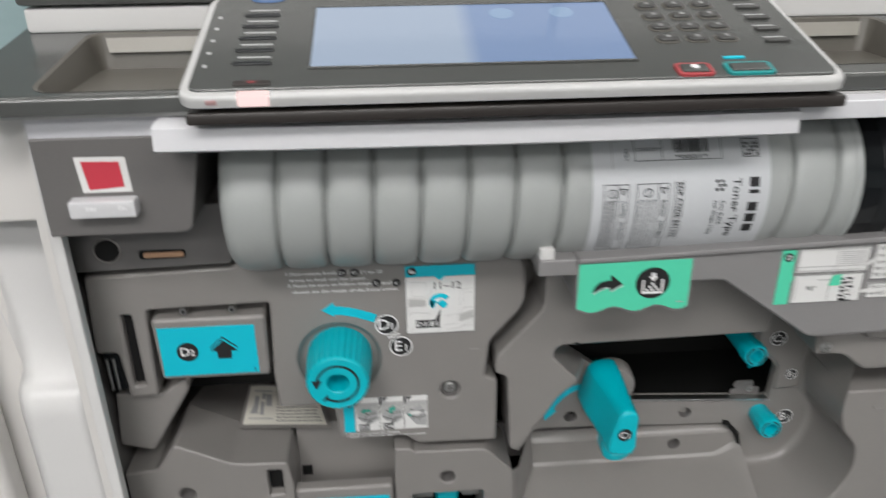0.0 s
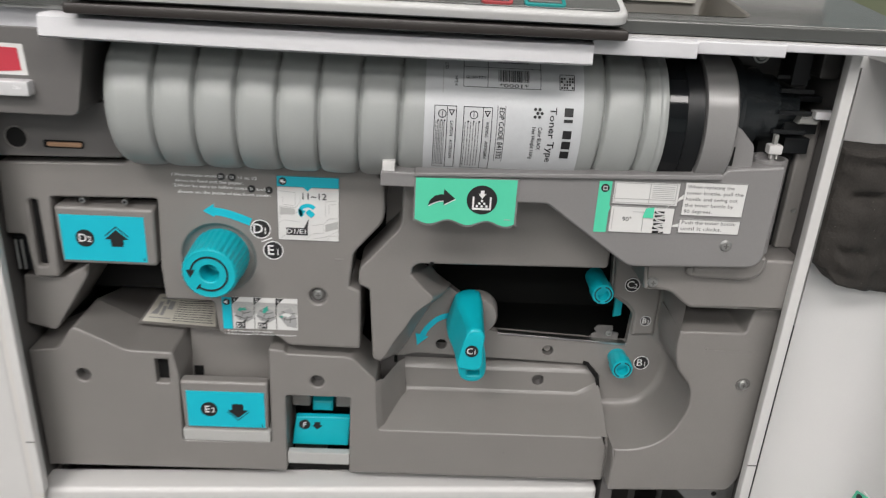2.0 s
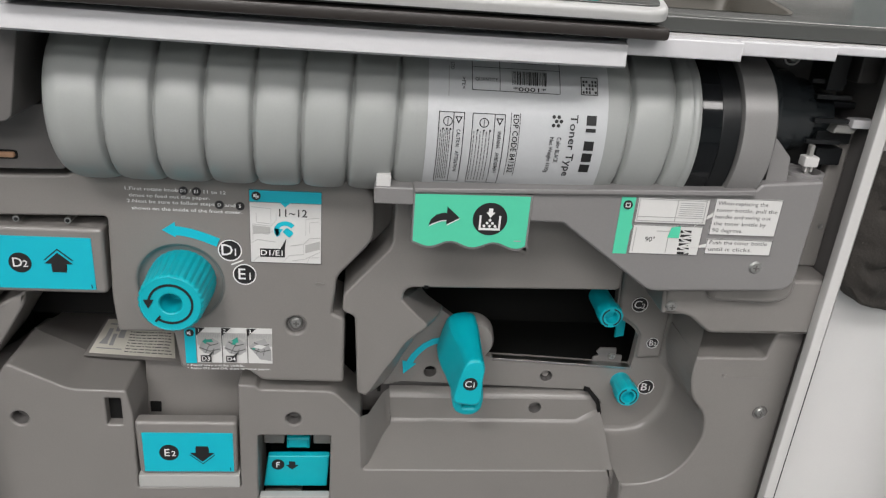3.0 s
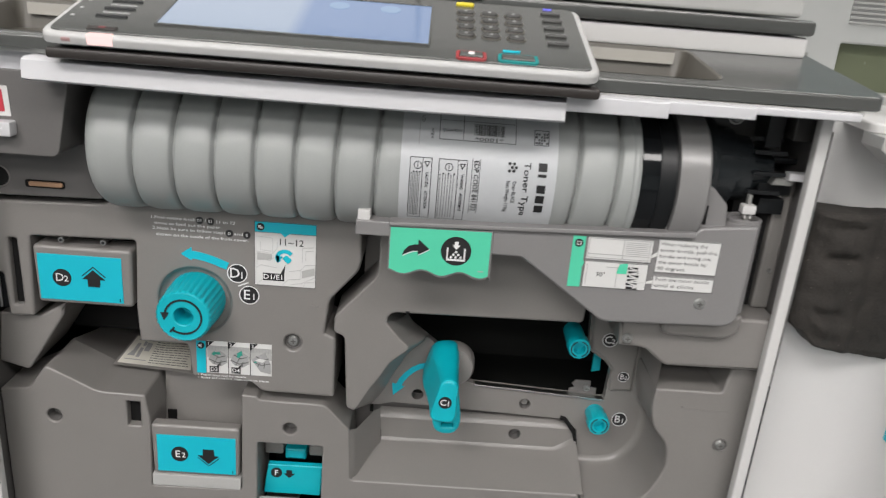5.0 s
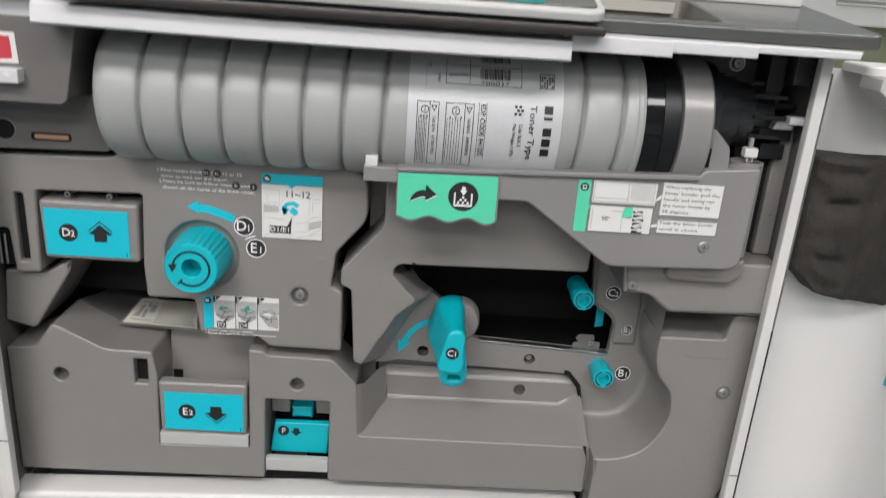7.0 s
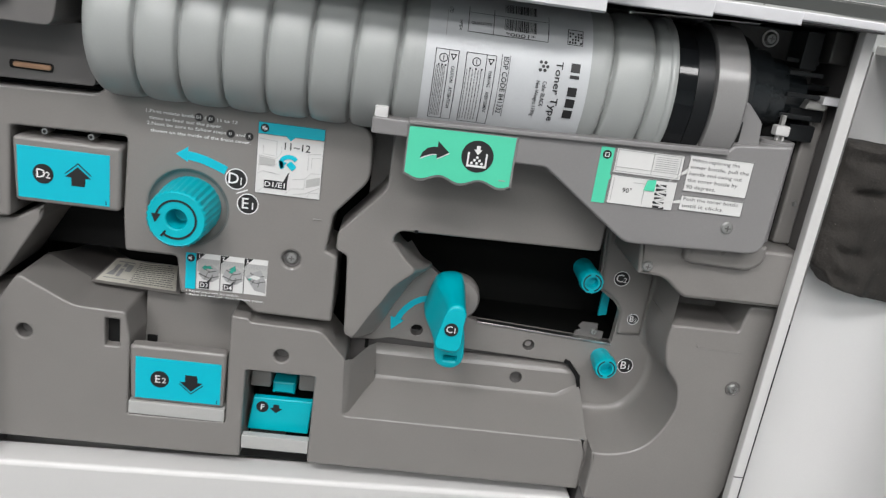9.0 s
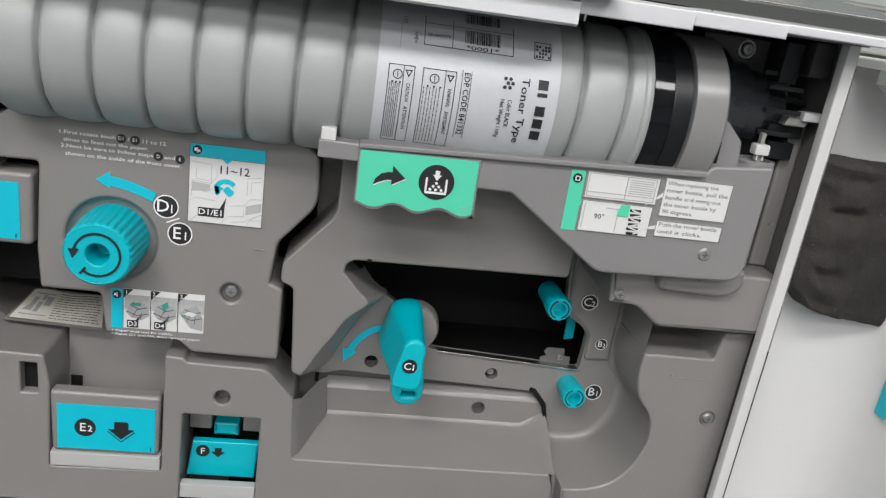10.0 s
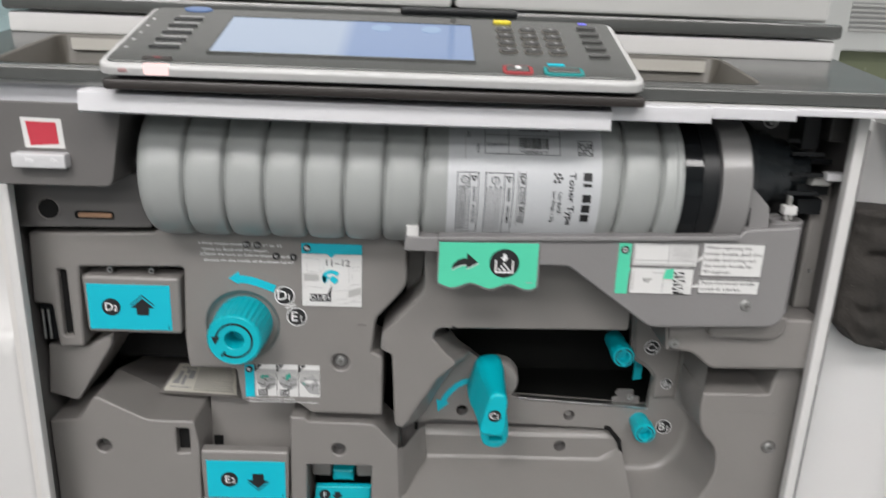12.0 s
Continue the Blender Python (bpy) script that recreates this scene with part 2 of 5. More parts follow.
def turned(profile, n=40, axis="y", at=(0, 0, 0), bm=None, close=True):
    """A body of revolution. profile: (radius, distance along the axis)."""
    bm = bm or bmesh.new()
    rings = []
    for r, d in profile:
        ring = []
        for k in range(n):
            a = 2 * math.pi * k / n
            c, s = r * math.cos(a), r * math.sin(a)
            p = {"y": (c, d, s), "x": (d, c, s), "z": (c, s, d)}[axis]
            ring.append(bm.verts.new((p[0] + at[0], p[1] + at[1], p[2] + at[2])))
        rings.append(ring)
    for a, b in zip(rings, rings[1:]):
        for k in range(n):
            bm.faces.new((a[k], a[(k + 1) % n], b[(k + 1) % n], b[k]))
    if close:
        bm.faces.new(rings[0])
        bm.faces.new(rings[-1])
    return bm


def loft(rows, bm=None):
    bm = bm or bmesh.new()
    vs = [[bm.verts.new(p) for p in row] for row in rows]
    for a, b in zip(vs, vs[1:]):
        for i in range(len(a) - 1):
            bm.faces.new((a[i], a[i + 1], b[i + 1], b[i]))
    return bm


def lettering(body, height, width=None, align="CENTER", weight=0.012):
    """A flat mesh of text round the origin in the xz plane, facing -y; capitals are about height tall."""
    c = bpy.data.curves.new("lettering", "FONT")
    c.body, c.align_x, c.align_y, c.size = body, align, "CENTER", height / 0.72
    c.resolution_u = 2
    c.offset = height * weight
    ob = bpy.data.objects.new("lettering", c)
    scene.collection.objects.link(ob)
    dg = bpy.context.evaluated_depsgraph_get()
    dg.update()
    me = bpy.data.meshes.new_from_object(ob.evaluated_get(dg))
    bm = bmesh.new()
    bm.from_mesh(me)
    bpy.data.objects.remove(ob)
    bpy.data.curves.remove(c)
    bpy.data.meshes.remove(me)
    if width and bm.verts:
        w = max(v.co.x for v in bm.verts) - min(v.co.x for v in bm.verts)
        for v in bm.verts:
            v.co.x *= width / w
    for v in bm.verts:
        v.co = Vector((v.co.x, 0, v.co.y))
    return bm


def shift(bm, x=0, y=0, z=0, turn=0):
    bm.transform(pose(x, y, z, 0, turn, 0))
    return bm


def words(body, x, z, y, height, parent, material=None, width=None, align="CENTER", turn=0, name="lettering", weight=0.012):
    return part(name, shift(lettering(body, height, width, align, weight), x, y, z, turn), material or PRINTW, parent)


def sticker(outer, y, material, parent, name="label", label="", thick=0.0005):
    return part(name, slab(outer, y - thick, y, 0), material, parent, label)


def bars(lines, y, material, parent, name="small_print"):
    """Flat strokes (x0, z0, x1, z1) joined into one print."""
    bm = bmesh.new()
    for x0, z0, x1, z1 in lines:
        slab(rect(x0, z0, x1, z1), y - 0.0003, y, 0, bm=bm, back=False)
    return tagged(part(name, bm, material, parent), kind="stuff" if len(lines) > 1 else "")


def badge(parent, x, z, y, r, letter, digit="", ring=True):
    b = sticker(disc(x, z, r), y, INK, parent, "badge", "round black badge with white characters")
    if ring:
        part("ring", slab(disc(x, z, r), y - 0.0007, y - 0.0005, 0, [disc(x, z, r * 0.9)]), PRINTW, b)
    words(letter, x - (r * 0.25 if digit else 0), z, y - 0.0009, r * 1.05, b)
    if digit:
        words(digit, x + r * 0.45, z - r * 0.18, y - 0.0009, r * 0.7, b)
    return b


def smooth_line(pts, n=4):
    """More points along a line of points, curved through them."""
    out, m = [], len(pts)
    for i in range(m - 1):
        p0, a, b, p3 = (Vector(pts[max(i - 1, 0)]), Vector(pts[i]), Vector(pts[i + 1]), Vector(pts[min(i + 2, m - 1)]))
        for k in range(n):
            t = k / n
            out.append(tuple(0.5 * (2 * a + (b - p0) * t + (2 * p0 - 5 * a + 4 * b - p3) * t * t + (3 * a - p0 - 3 * b + p3) * t ** 3)))
    return out + [tuple(pts[-1])]


def stroke(pts, w):
    """A band of width w along a line of points, as a polygon."""
    left, right = [], []
    for i, p in enumerate(pts):
        a, b = Vector(pts[max(i - 1, 0)]), Vector(pts[min(i + 1, len(pts) - 1)])
        d = (b - a).normalized()
        nn = Vector((-d.y, d.x)) * w / 2
        left.append(tuple(Vector(p) + nn))
        right.append(tuple(Vector(p) - nn))
    return left + right[::-1]


def screw(parent, x, z, y, r=0.0045):
    s = part("screw", turned([(r * 0.2, y - 0.0016), (r * 0.75, y - 0.0014), (r, y), (r, y + 0.002)], 20, "y", (x, 0, z)), DSTEEL, parent, "zinc cross-head screw")
    bars([(x - r * 0.45, z - r * 0.09, x + r * 0.45, z + r * 0.09), (x - r * 0.09, z - r * 0.45, x + r * 0.09, z + r * 0.45)], y - 0.0016, GREY2, s, "slot")
    return s


# ---- room ----
floor = part("floor", box(-3.6, -6.2, -0.1, 4.0, 3.0, 0, 0), CARPET)
tagged(floor, "grey carpeted office floor", "floor", kind="structure")
ceiling = part("ceiling", box(-3.6, -6.2, 2.7, 4.0, 3.0, 2.8, 0), TILE)
tagged(ceiling, "white tiled office ceiling", "ceiling", kind="structure")
for nm, b, paint, tone in (("wall_north", (-3.6, 3.0, 0, 4.0, 3.1, 2.7), WALLN, "grey-green"), ("wall_south", (-3.6, -6.3, 0, 4.0, -6.2, 2.7), WALL, "off-white"), ("wall_west", (-3.7, -6.3, 0, -3.6, 3.1, 2.7), WALL, "off-white"), ("wall_east", (4.0, -6.3, 0, 4.1, 3.1, 2.7), WALL, "off-white")):
    tagged(part(nm, box(*b, 0), paint), "plain %s painted office wall" % tone, "wall", kind="structure")
for px, py, half, deep, watts in PANELS:
    lamp = thing("ceiling_light", (px, py, 2.7), "recessed rectangular white ceiling light panel", "ceiling light", "ceiling lights")
    part("frame", slab(rect(px - half - 0.045, py - deep / 2 - 0.045, px + half + 0.045, py + deep / 2 + 0.045), -2.7, -2.665, 0.003, [rect(px - half - 0.005, py - deep / 2 - 0.01, px + half + 0.005, py + deep / 2 + 0.01)]), WHITE, lamp).data.transform(Matrix(((1, 0, 0, 0), (0, 0, 1, 0), (0, -1, 0, 0), (0, 0, 0, 1))))
    part("diffuser", box(px - half - 0.005, py - deep / 2 - 0.01, 2.68, px + half + 0.005, py + deep / 2 + 0.01, 2.699, 0), TUBE, lamp)

LAY = Matrix(((1, 0, 0, 0), (0, 0, 1, 0), (0, -1, 0, 0), (0, 0, 0, 1)))


def flat(outer, top, bottom, r=0.001, holes=(), seg=3):
    """A plate lying level: its outline in x and y, its upper edges rounded."""
    bm = slab(outer, -top, -bottom, r, holes, seg)
    bm.transform(LAY)
    return bm


# ---- the copier's body ----
copier = thing("copier", (0.1, 0.8, 0), "large white and grey office copier with its front doors open", "copier")
part("side_fill", box(-0.2072, 0.4335, 0.50, -0.1975, 0.4375, 1.010, 0.0), OFFW, copier)
part("front_edge", box(-0.1990, 0.4250, 0.612, -0.1915, 0.434, 1.0182, 0.0015), WHITE, copier, "white front edge of the side panel")
part("front_edge", box(0.4055, 0.4250, 0.03, 0.4140, 0.434, 1.012, 0.0015), WHITE, copier, "white front edge of the side panel")
part("edge_joint", box(-0.1987, 0.4246, 0.6655, -0.1918, 0.4300, 0.6664, 0), GREY2, copier)
part("edge_joint", box(0.4058, 0.4246, 0.6655, 0.4137, 0.4300, 0.6664, 0), GREY2, copier)
part("side_wall", box(-0.222, 0.490, 0.03, -0.2065, 1.05, 1.012, 0.002), WHITE, copier)
part("side_wall", box(0.4165, 0.490, 0.03, 0.425, 1.05, 1.012, 0.002), WHITE, copier)
part("inner_wall", box(-0.206, 0.4345, 0.60, -0.2045, 0.61, 1.012, 0.0), GREY2, copier)
part("inner_wall", box(0.4148, 0.4345, 0.33, 0.4163, 0.61, 1.012, 0.0), GREY2, copier)
part("back_panel", box(-0.21, 1.05, 0.03, 0.415, 1.06, 1.012, 0.001), GREY2, copier)
# Added sheet with painted shade closes the view into the body.
part("interior_shade_sheet", box(-0.204, 0.60, 0.60, 0.414, 0.61, 1.0, 0.0), DARK, copier, "near-black sheet painting the shade deep inside")
part("base", box(-0.21, 0.5, 0.0, 0.41, 1.05, 0.03, 0.004), BLACK, copier)
part("inner_roof", box(-0.205, 0.42, 1.0115, 0.415, 1.05, 1.0155, 0.0), GREY2, copier)
# Gap filled by a block as dark as the shade in it.
part("gap", box(-0.2400, 0.47, 1.0, -0.2285, 1.0, 1.0300, 0), DARK, copier)

deck_out = rounded([(-0.228, 0.398, 0.008), (0.436, 0.404, 0.014), (0.432, 0.53, 0.002), (-0.228, 0.53, 0.002)], 0.006)
tray_l = rounded(rect(-0.182, 0.408, -0.06, 0.510), 0.012)
tray_r = rounded(rect(0.2, 0.42, 0.330, 0.510), 0.012)


def lean_deck(bm, floor_z=0.0):
    """The deck rises gently to the back; the trays' floors stay level."""
    for v in bm.verts:
        if v.co.z > floor_z:
            v.co.z += (v.co.y - 0.398) * 0.13
    return bm


part("deck", lean_deck(flat(deck_out, 1.0275, 1.0185, 0.0022, [tray_l, tray_r])), DECK, copier, "charcoal top deck with two shallow trays")
for tr in (tray_l, tray_r):
    big = inset(tr, -0.002)
    sm = inset(tr, 0.005)
    rows = [[(x, y, z) for x, y in ring] + [(ring[0][0], ring[0][1], z)] for ring, z in ((big, 1.0277), (tr, 1.0270), (sm, 1.0205))]
    bm = loft(rows)
    bm.faces.new([v for v in bm.verts if abs(v.co.z - 1.0205) < 1e-6][:-1])
    lean_deck(bm, 1.0206)
    tray = part("tray", bm, TRAY, copier, "shallow recessed storage tray")
    tx0, tx1 = min(p[0] for p in sm), max(p[0] for p in sm)
    # Strip paints the light that catches the tray's back wall.
    part("back_wall", loft([[(tx0 + 0.006, 0.5035, 1.0310), (tx1 - 0.006, 0.5035, 1.0310)], [(tx0 + 0.005, 0.5050, 1.0345), (tx1 - 0.005, 0.5050, 1.0345)], [(tx0 + 0.004, 0.5072, 1.0395), (tx1 - 0.004, 0.5072, 1.0395)]]), TRAYB, tray, "tray back wall painted paler for the light on it")
part("front_strip", slab(rect(-0.1912, 1.0020, -0.112, 1.0183), 0.412, 0.46, 0.001), LILAC, copier, "pale lilac-grey strip under the deck")
bm = bmesh.new()
rows = []
for x in np.linspace(-0.118, 0.2215, 16):
    s = (x + 0.118) / 0.3395
    sag = 0.0011 * math.sin(math.pi * s) + 0.0010 * s
    rows.append([(x, y, z - sag) for y, z in ((0.404, 1.0150), (0.390, 1.0150), (0.3855, 1.0135), (0.384, 1.0022), (0.3860, 1.0008), (0.404, 1.0045))])
bm = loft(rows)
bm.faces.new([v for v in bm.verts if abs(v.co.x + 0.118) < 1e-7])
bm.faces.new([v for v in bm.verts if abs(v.co.x - 0.2215) < 1e-7])
part("visor", bm, VISW, copier, "white projecting visor over the toner bottle", 60)
part("deck_support", box(-0.2, 0.403, 1.0157, 0.42, 0.5, 1.0183, 0.0), PALE, copier)
part("visor_step", slab(rect(0.2215, 1.0066, 0.288, 1.0168), 0.389, 0.42, 0.001), VISW, copier)
part("visor_step", slab(rect(0.288, 1.0092, 0.346, 1.0172), 0.394, 0.42, 0.001), VISW, copier)
part("visor_step", slab(rect(0.346, 1.0125, 0.416, 1.0176), 0.397, 0.42, 0.001), VISW, copier)
part("panel_base", box(-0.098, 0.3755, 1.0168, 0.240, 0.47, 1.0235, 0.002), PLINTH, copier, "black plinth under the control panel")
part("panel_base", box(-0.092, 0.381, 1.0236, 0.236, 0.47, 1.030, 0.002), DECK, copier)
part("scanner_base", box(-0.222, 0.512, 1.0420, 0.424, 1.0, 1.058, 0.003), WHITE, copier, "white scanner base")
part("scanner_trim", box(-0.224, 0.508, 1.059, 0.426, 1.0, 1.0705, 0.003), DECK, copier, "dark trim under the scanner lid")
part("scanner_lid", box(-0.222, 0.525, 1.0715, 0.12, 1.0, 1.14, 0.004), PALE, copier, "grey scanner lid")
part("scanner_lid", box(0.122, 0.520, 1.0715, 0.419, 1.0, 1.14, 0.004), PALE, copier, "grey scanner lid")
part("lid_grip", box(0.08, 0.505, 1.066, 0.17, 0.53, 1.072, 0.002), BLACK, copier)

# open left door: only its stepped inner liner shows
ldoor = part("front_door", box(-0.52, 0.478, 0.50, -0.2068, 0.487, 1.008, 0.002), OFFW, copier, "white front door swung open with stepped liner")
part("liner_block", box(-0.52, 0.440, 0.944, -0.2068, 0.4775, 1.0165, 0.003), OFFW, ldoor)
bm = bmesh.new()
ring = []
for z, y in ((0.50, 0.443), (0.80, 0.441), (0.814, 0.443), (0.8195, 0.449), (0.824, 0.4575), (0.845, 0.466), (0.88, 0.472), (0.944, 0.475)):
    w = 0.0 if z < 0.83 else (z - 0.83) * 0.16
    ring.append([(-0.262 - w, 0.4775, z), (-0.256 - w, y + 0.008, z), (-0.250 - w, y + 0.001, z), (-0.244 - w, y, z), (-0.217, y, z), (-0.211, y + 0.001, z), (-0.208, y + 0.006, z), (-0.207, 0.4775, z)])
part("liner_rib", loft(ring), WHITE, ldoor, "", 60)
part("liner_rib", box(-0.36, 0.452, 0.50, -0.282, 0.4775, 0.925, 0.008, 4), OFFW, ldoor)

# open right door: a deep liner that runs towards the viewer
plan = [(0.4175, 0.430), (0.420, 0.452), (0.427, 0.474), (0.440, 0.487), (0.462, 0.4925), (0.490, 0.492), (0.512, 0.487), (0.526, 0.476), (0.533, 0.460), (0.535, 0.44), (0.536, 0.40), (0.541, 0.12)]
rows = [[(x, y, z) for x, y in plan] for z in np.linspace(0.42, 1.0, 12)]
rdoor = part("front_door", loft(rows), DOORW, copier, "white front door swung open with deep liner", 60)
part("outer_skin", box(0.545, 0.115, 0.42, 0.562, 0.49, 1.0, 0.004), WHITE, rdoor)
part("top_rim", flat(rounded([(0.455, 0.495), (0.455, 0.452), (0.50, 0.43), (0.528, 0.40), (0.530, 0.118), (0.575, 0.116), (0.575, 0.50)], 0.006), 1.006, 0.999, 0.002), WHITE, rdoor)
part("hinge_bracket", box(0.474, 0.428, 0.974, 0.56, 0.452, 0.9985, 0.002), DOORW, rdoor, "white hinge bracket")
part("hinge_plate", slab([(0.4550, 0.9985), (0.473, 0.9985), (0.473, 0.976), (0.4550, 0.990)], 0.432, 0.46, 0.0005), PALE, rdoor)
for hz in (0.991, 0.984):
    part("hinge_pin", turned([(0.0018, 0), (0.0026, 0.001), (0.0026, 0.01)], 12, "y", (0.4655, 0.427, hz)), STEEL, rdoor)
# Black strip painting the shade in the gap beside the door; no seal.
part("gap_shade", box(0.4146, 0.427, 0.62, 0.4156, 0.431, 0.80, 0), BLACK, rdoor)
part("catch_tab", box(0.5165, 0.446, 0.873, 0.5385, 0.4565, 0.892, 0.003), WHITE, rdoor, "small white catch")

# instruction sheets on the right door
ON_DOOR = Matrix(((0, 1, 0, 0.5335), (-1, 0, 0, 0.4490), (0, 0, 1, 0), (0, 0, 0, 1)))
sheet = thing("instruction_sheet", (0.533, 0.35, 0.75), "white sheet of jam pictures with teal margin on open door", "label")


def on_door(ob):
    ob.data.transform(ON_DOOR)
    return ob


pg = on_door(part("page", slab(rounded(rect(0, 0.746, 0.21, 0.859), 0.002), -0.0012, 0.0, 0), PAPER, sheet))
on_door(part("margin", slab(rect(0, 0.747, 0.012, 0.859), -0.0018, -0.0013, 0), TEALP, sheet))
rnd = random.Random(5)
for k, z in enumerate((0.821, 0.784, 0.747)):
    on_door(part("badge", slab(disc(0.006, z + 0.030, 0.0045, 16), -0.0024, -0.0019, 0), INK, sheet))
    for c in range(4):
        u = 0.016 + c * 0.048
        cell = on_door(part("picture", slab(rect(u, z + 0.002, u + 0.045, z + 0.037), -0.0017, -0.0013, 0), PRINTW, sheet))
        shape = [(u + 0.004 + rnd.uniform(0, 0.006), z + 0.006), (u + 0.030, z + 0.004 + rnd.uniform(0, 0.006)), (u + 0.043, z + 0.014), (u + 0.040 - rnd.uniform(0, 0.01), z + 0.027), (u + 0.018, z + 0.032 - rnd.uniform(0, 0.006)), (u + 0.003, z + 0.019)]
        on_door(part("picture_mass", slab(shape, -0.0019, -0.0015, 0), INKL, cell))
        for _ in range(5):
            a, b = u + rnd.uniform(0.003, 0.022), z + rnd.uniform(0.006, 0.027)
            line = [(a, b), (a + rnd.uniform(0.006, 0.012), b + rnd.uniform(-0.003, 0.004)), (a + rnd.uniform(0.013, 0.020), b + rnd.uniform(-0.004, 0.006))]
            on_door(part("picture_line", slab(stroke(line, 0.0007), -0.0022, -0.0019, 0), INKM, cell))
        on_door(part("corner_flag", slab([(u, z + 0.037), (u + 0.007, z + 0.037), (u, z + 0.029)], -0.0022, -0.0018, 0), INK, cell))
        on_door(part("flag", slab(rect(u + 0.006, z + 0.0045, u + 0.016, z + 0.0095), -0.0025, -0.0022, 0), INK, cell))
        on_door(part("arrow_mark", slab([(u + 0.017, z + 0.018), (u + 0.023, z + 0.023), (u + 0.023, z + 0.020), (u + 0.030, z + 0.020), (u + 0.030, z + 0.016), (u + 0.023, z + 0.016), (u + 0.023, z + 0.013)], -0.0025, -0.0022, 0), TEALP, cell))
ON_DOOR = Matrix(((0, 1, 0, 0.5335), (-1, 0, -0.3, 0.4490 + 0.3 * 0.618 + 0.004), (0, 0, 1, 0.003), (0, 0, 0, 1)))
gsheet = thing("instruction_sheet", (0.533, 0.35, 0.55), "white instruction sheet with a green margin on the open door", "label")
on_door(part("page", slab(rounded(rect(0.0, 0.545, 0.17, 0.618), 0.002), -0.0012, 0.0, 0), PAPER, gsheet))
on_door(part("margin", slab([(-0.004, 0.545), (0.011, 0.545), (0.011, 0.618), (-0.004, 0.612)], -0.0018, -0.0013, 0), MINT, gsheet))
on_door(part("badge", slab(disc(0.0035, 0.609, 0.004, 16), -0.0024, -0.0019, 0), INK, gsheet))
on_door(part("badge", slab(disc(0.0165, 0.611, 0.004, 16), -0.0024, -0.0013, 0), INK, gsheet))
gp = on_door(part("picture", slab(rect(0.014, 0.550, 0.09, 0.605), -0.0017, -0.0013, 0), PRINTW, gsheet))
on_door(bars([(0.03, 0.560 + 0.006 * k, 0.03 + 0.008 * (k % 4 + 2), 0.5607 + 0.006 * k) for k in range(7)], -0.0018, INKG, gp))

# black foam block in the door's corner
foam = tagged(new("foam_block"), "worn black foam block stuck to the open door", "foam")
bm = box(0.436, 0.4605, 0.834, 0.529, 0.490, 0.937, 0.005, 3)
bmesh.ops.subdivide_edges(bm, edges=bm.edges[:], cuts=39, use_grid_fill=True)
for v in bm.verts:
    p = v.co.copy()
    lump = 0.0026 * noise.noise(p * 42) + 0.0016 * noise.noise(p * 110) + 0.0008 * noise.noise(p * 260)
    lump += 0.0065 * math.exp(-((p.x - 0.460) / 0.017) ** 2)
    for cz, deep in ((0.899, 0.008), (0.858, 0.007), (0.841, 0.005), (0.924, 0.003)):
        lump -= deep * math.exp(-((p.x - 0.464) / 0.013) ** 4 - ((p.z - cz) / 0.0045) ** 2)
    lump -= 0.0035 / (1 + math.exp(-(p.x - 0.488) / 0.0015))
    v.co.y -= lump
    low_w = max(0.0, min(1.0, (0.895 - p.z) / 0.06))
    sag = np.interp(p.x, (0.436, 0.447, 0.457, 0.485, 0.534), (-0.005, 0.000, 0.011, 0.018, 0.024))
    v.co.z -= low_w * sag + (1 - low_w) * 0.04 * (p.x - 0.436)
    v.co.z += 0.0012 * noise.noise(p * 55 + Vector((3, 0, 0)))
    v.co.x += 0.0015 * noise.noise(p * 55 + Vector((0, 7, 0)))
fm = part("foam_mass", bm, FOAM, foam, "", 80)

# ---- control panel ----
PM = pose(0.069, 0.372, 1.0317, 16, 0, 0)
panel = thing("control_panel", (0.069, 0.43, 1.03), "tilted dark grey control panel with pale rim and lit touch screen", "control panel")


def on_panel(ob):
    ob.data.transform(PM)
    return ob


rim = rounded(rect(-0.170, 0.001, 0.170, 0.122), 0.012, 6)
on_panel(part("rim", flat(rim, 0.0, -0.0062, 0.0028), RIMG, panel, "pale rounded rim"))
on_panel(part("face", flat(inset(rim if area2(rim) > 0 else rim[::-1], 0.005), 0.0012, -0.002, 0.001), DECK, panel, "dark grey key face"))
scr = on_panel(part("touch_screen", flat(rect(-0.106, 0.025, 0.063, 0.098), 0.0018, 0.0, 0), SCREEN, panel, "glowing pale blue touch screen"))
on_panel(part("screen_frame", flat(rect(-0.1072, 0.0238, 0.0642, 0.0992), 0.0026, 0.0, 0.0004, [rect(-0.106, 0.025, 0.063, 0.098)]), DECK, panel))
for u in (0.0, 0.035):
    on_panel(part("icon", flat(disc(u, 0.085, 0.007, 20), 0.0021, 0.0018, 0), SCREEN2, scr))
on_panel(part("status_light", box(-0.1405, 0.0002, -0.0058, -0.125, 0.006, 0.0006, 0.001), LED, panel, "glowing red status light"))
on_panel(part("status_light", box(-0.156, 0.0006, -0.0048, -0.150, 0.003, -0.0018, 0.001), PALERED, panel, "dim red indicator"))
on_panel(part("alert_key", flat(rounded(rect(-0.143, 0.0085, -0.125, 0.013), 0.001), 0.0022, 0.001, 0.0005), PLINTH, panel))
on_panel(part("alert_mark", flat(rect(-0.136, 0.0098, -0.132, 0.0117), 0.0025, 0.0022, 0), DULLRED, panel))
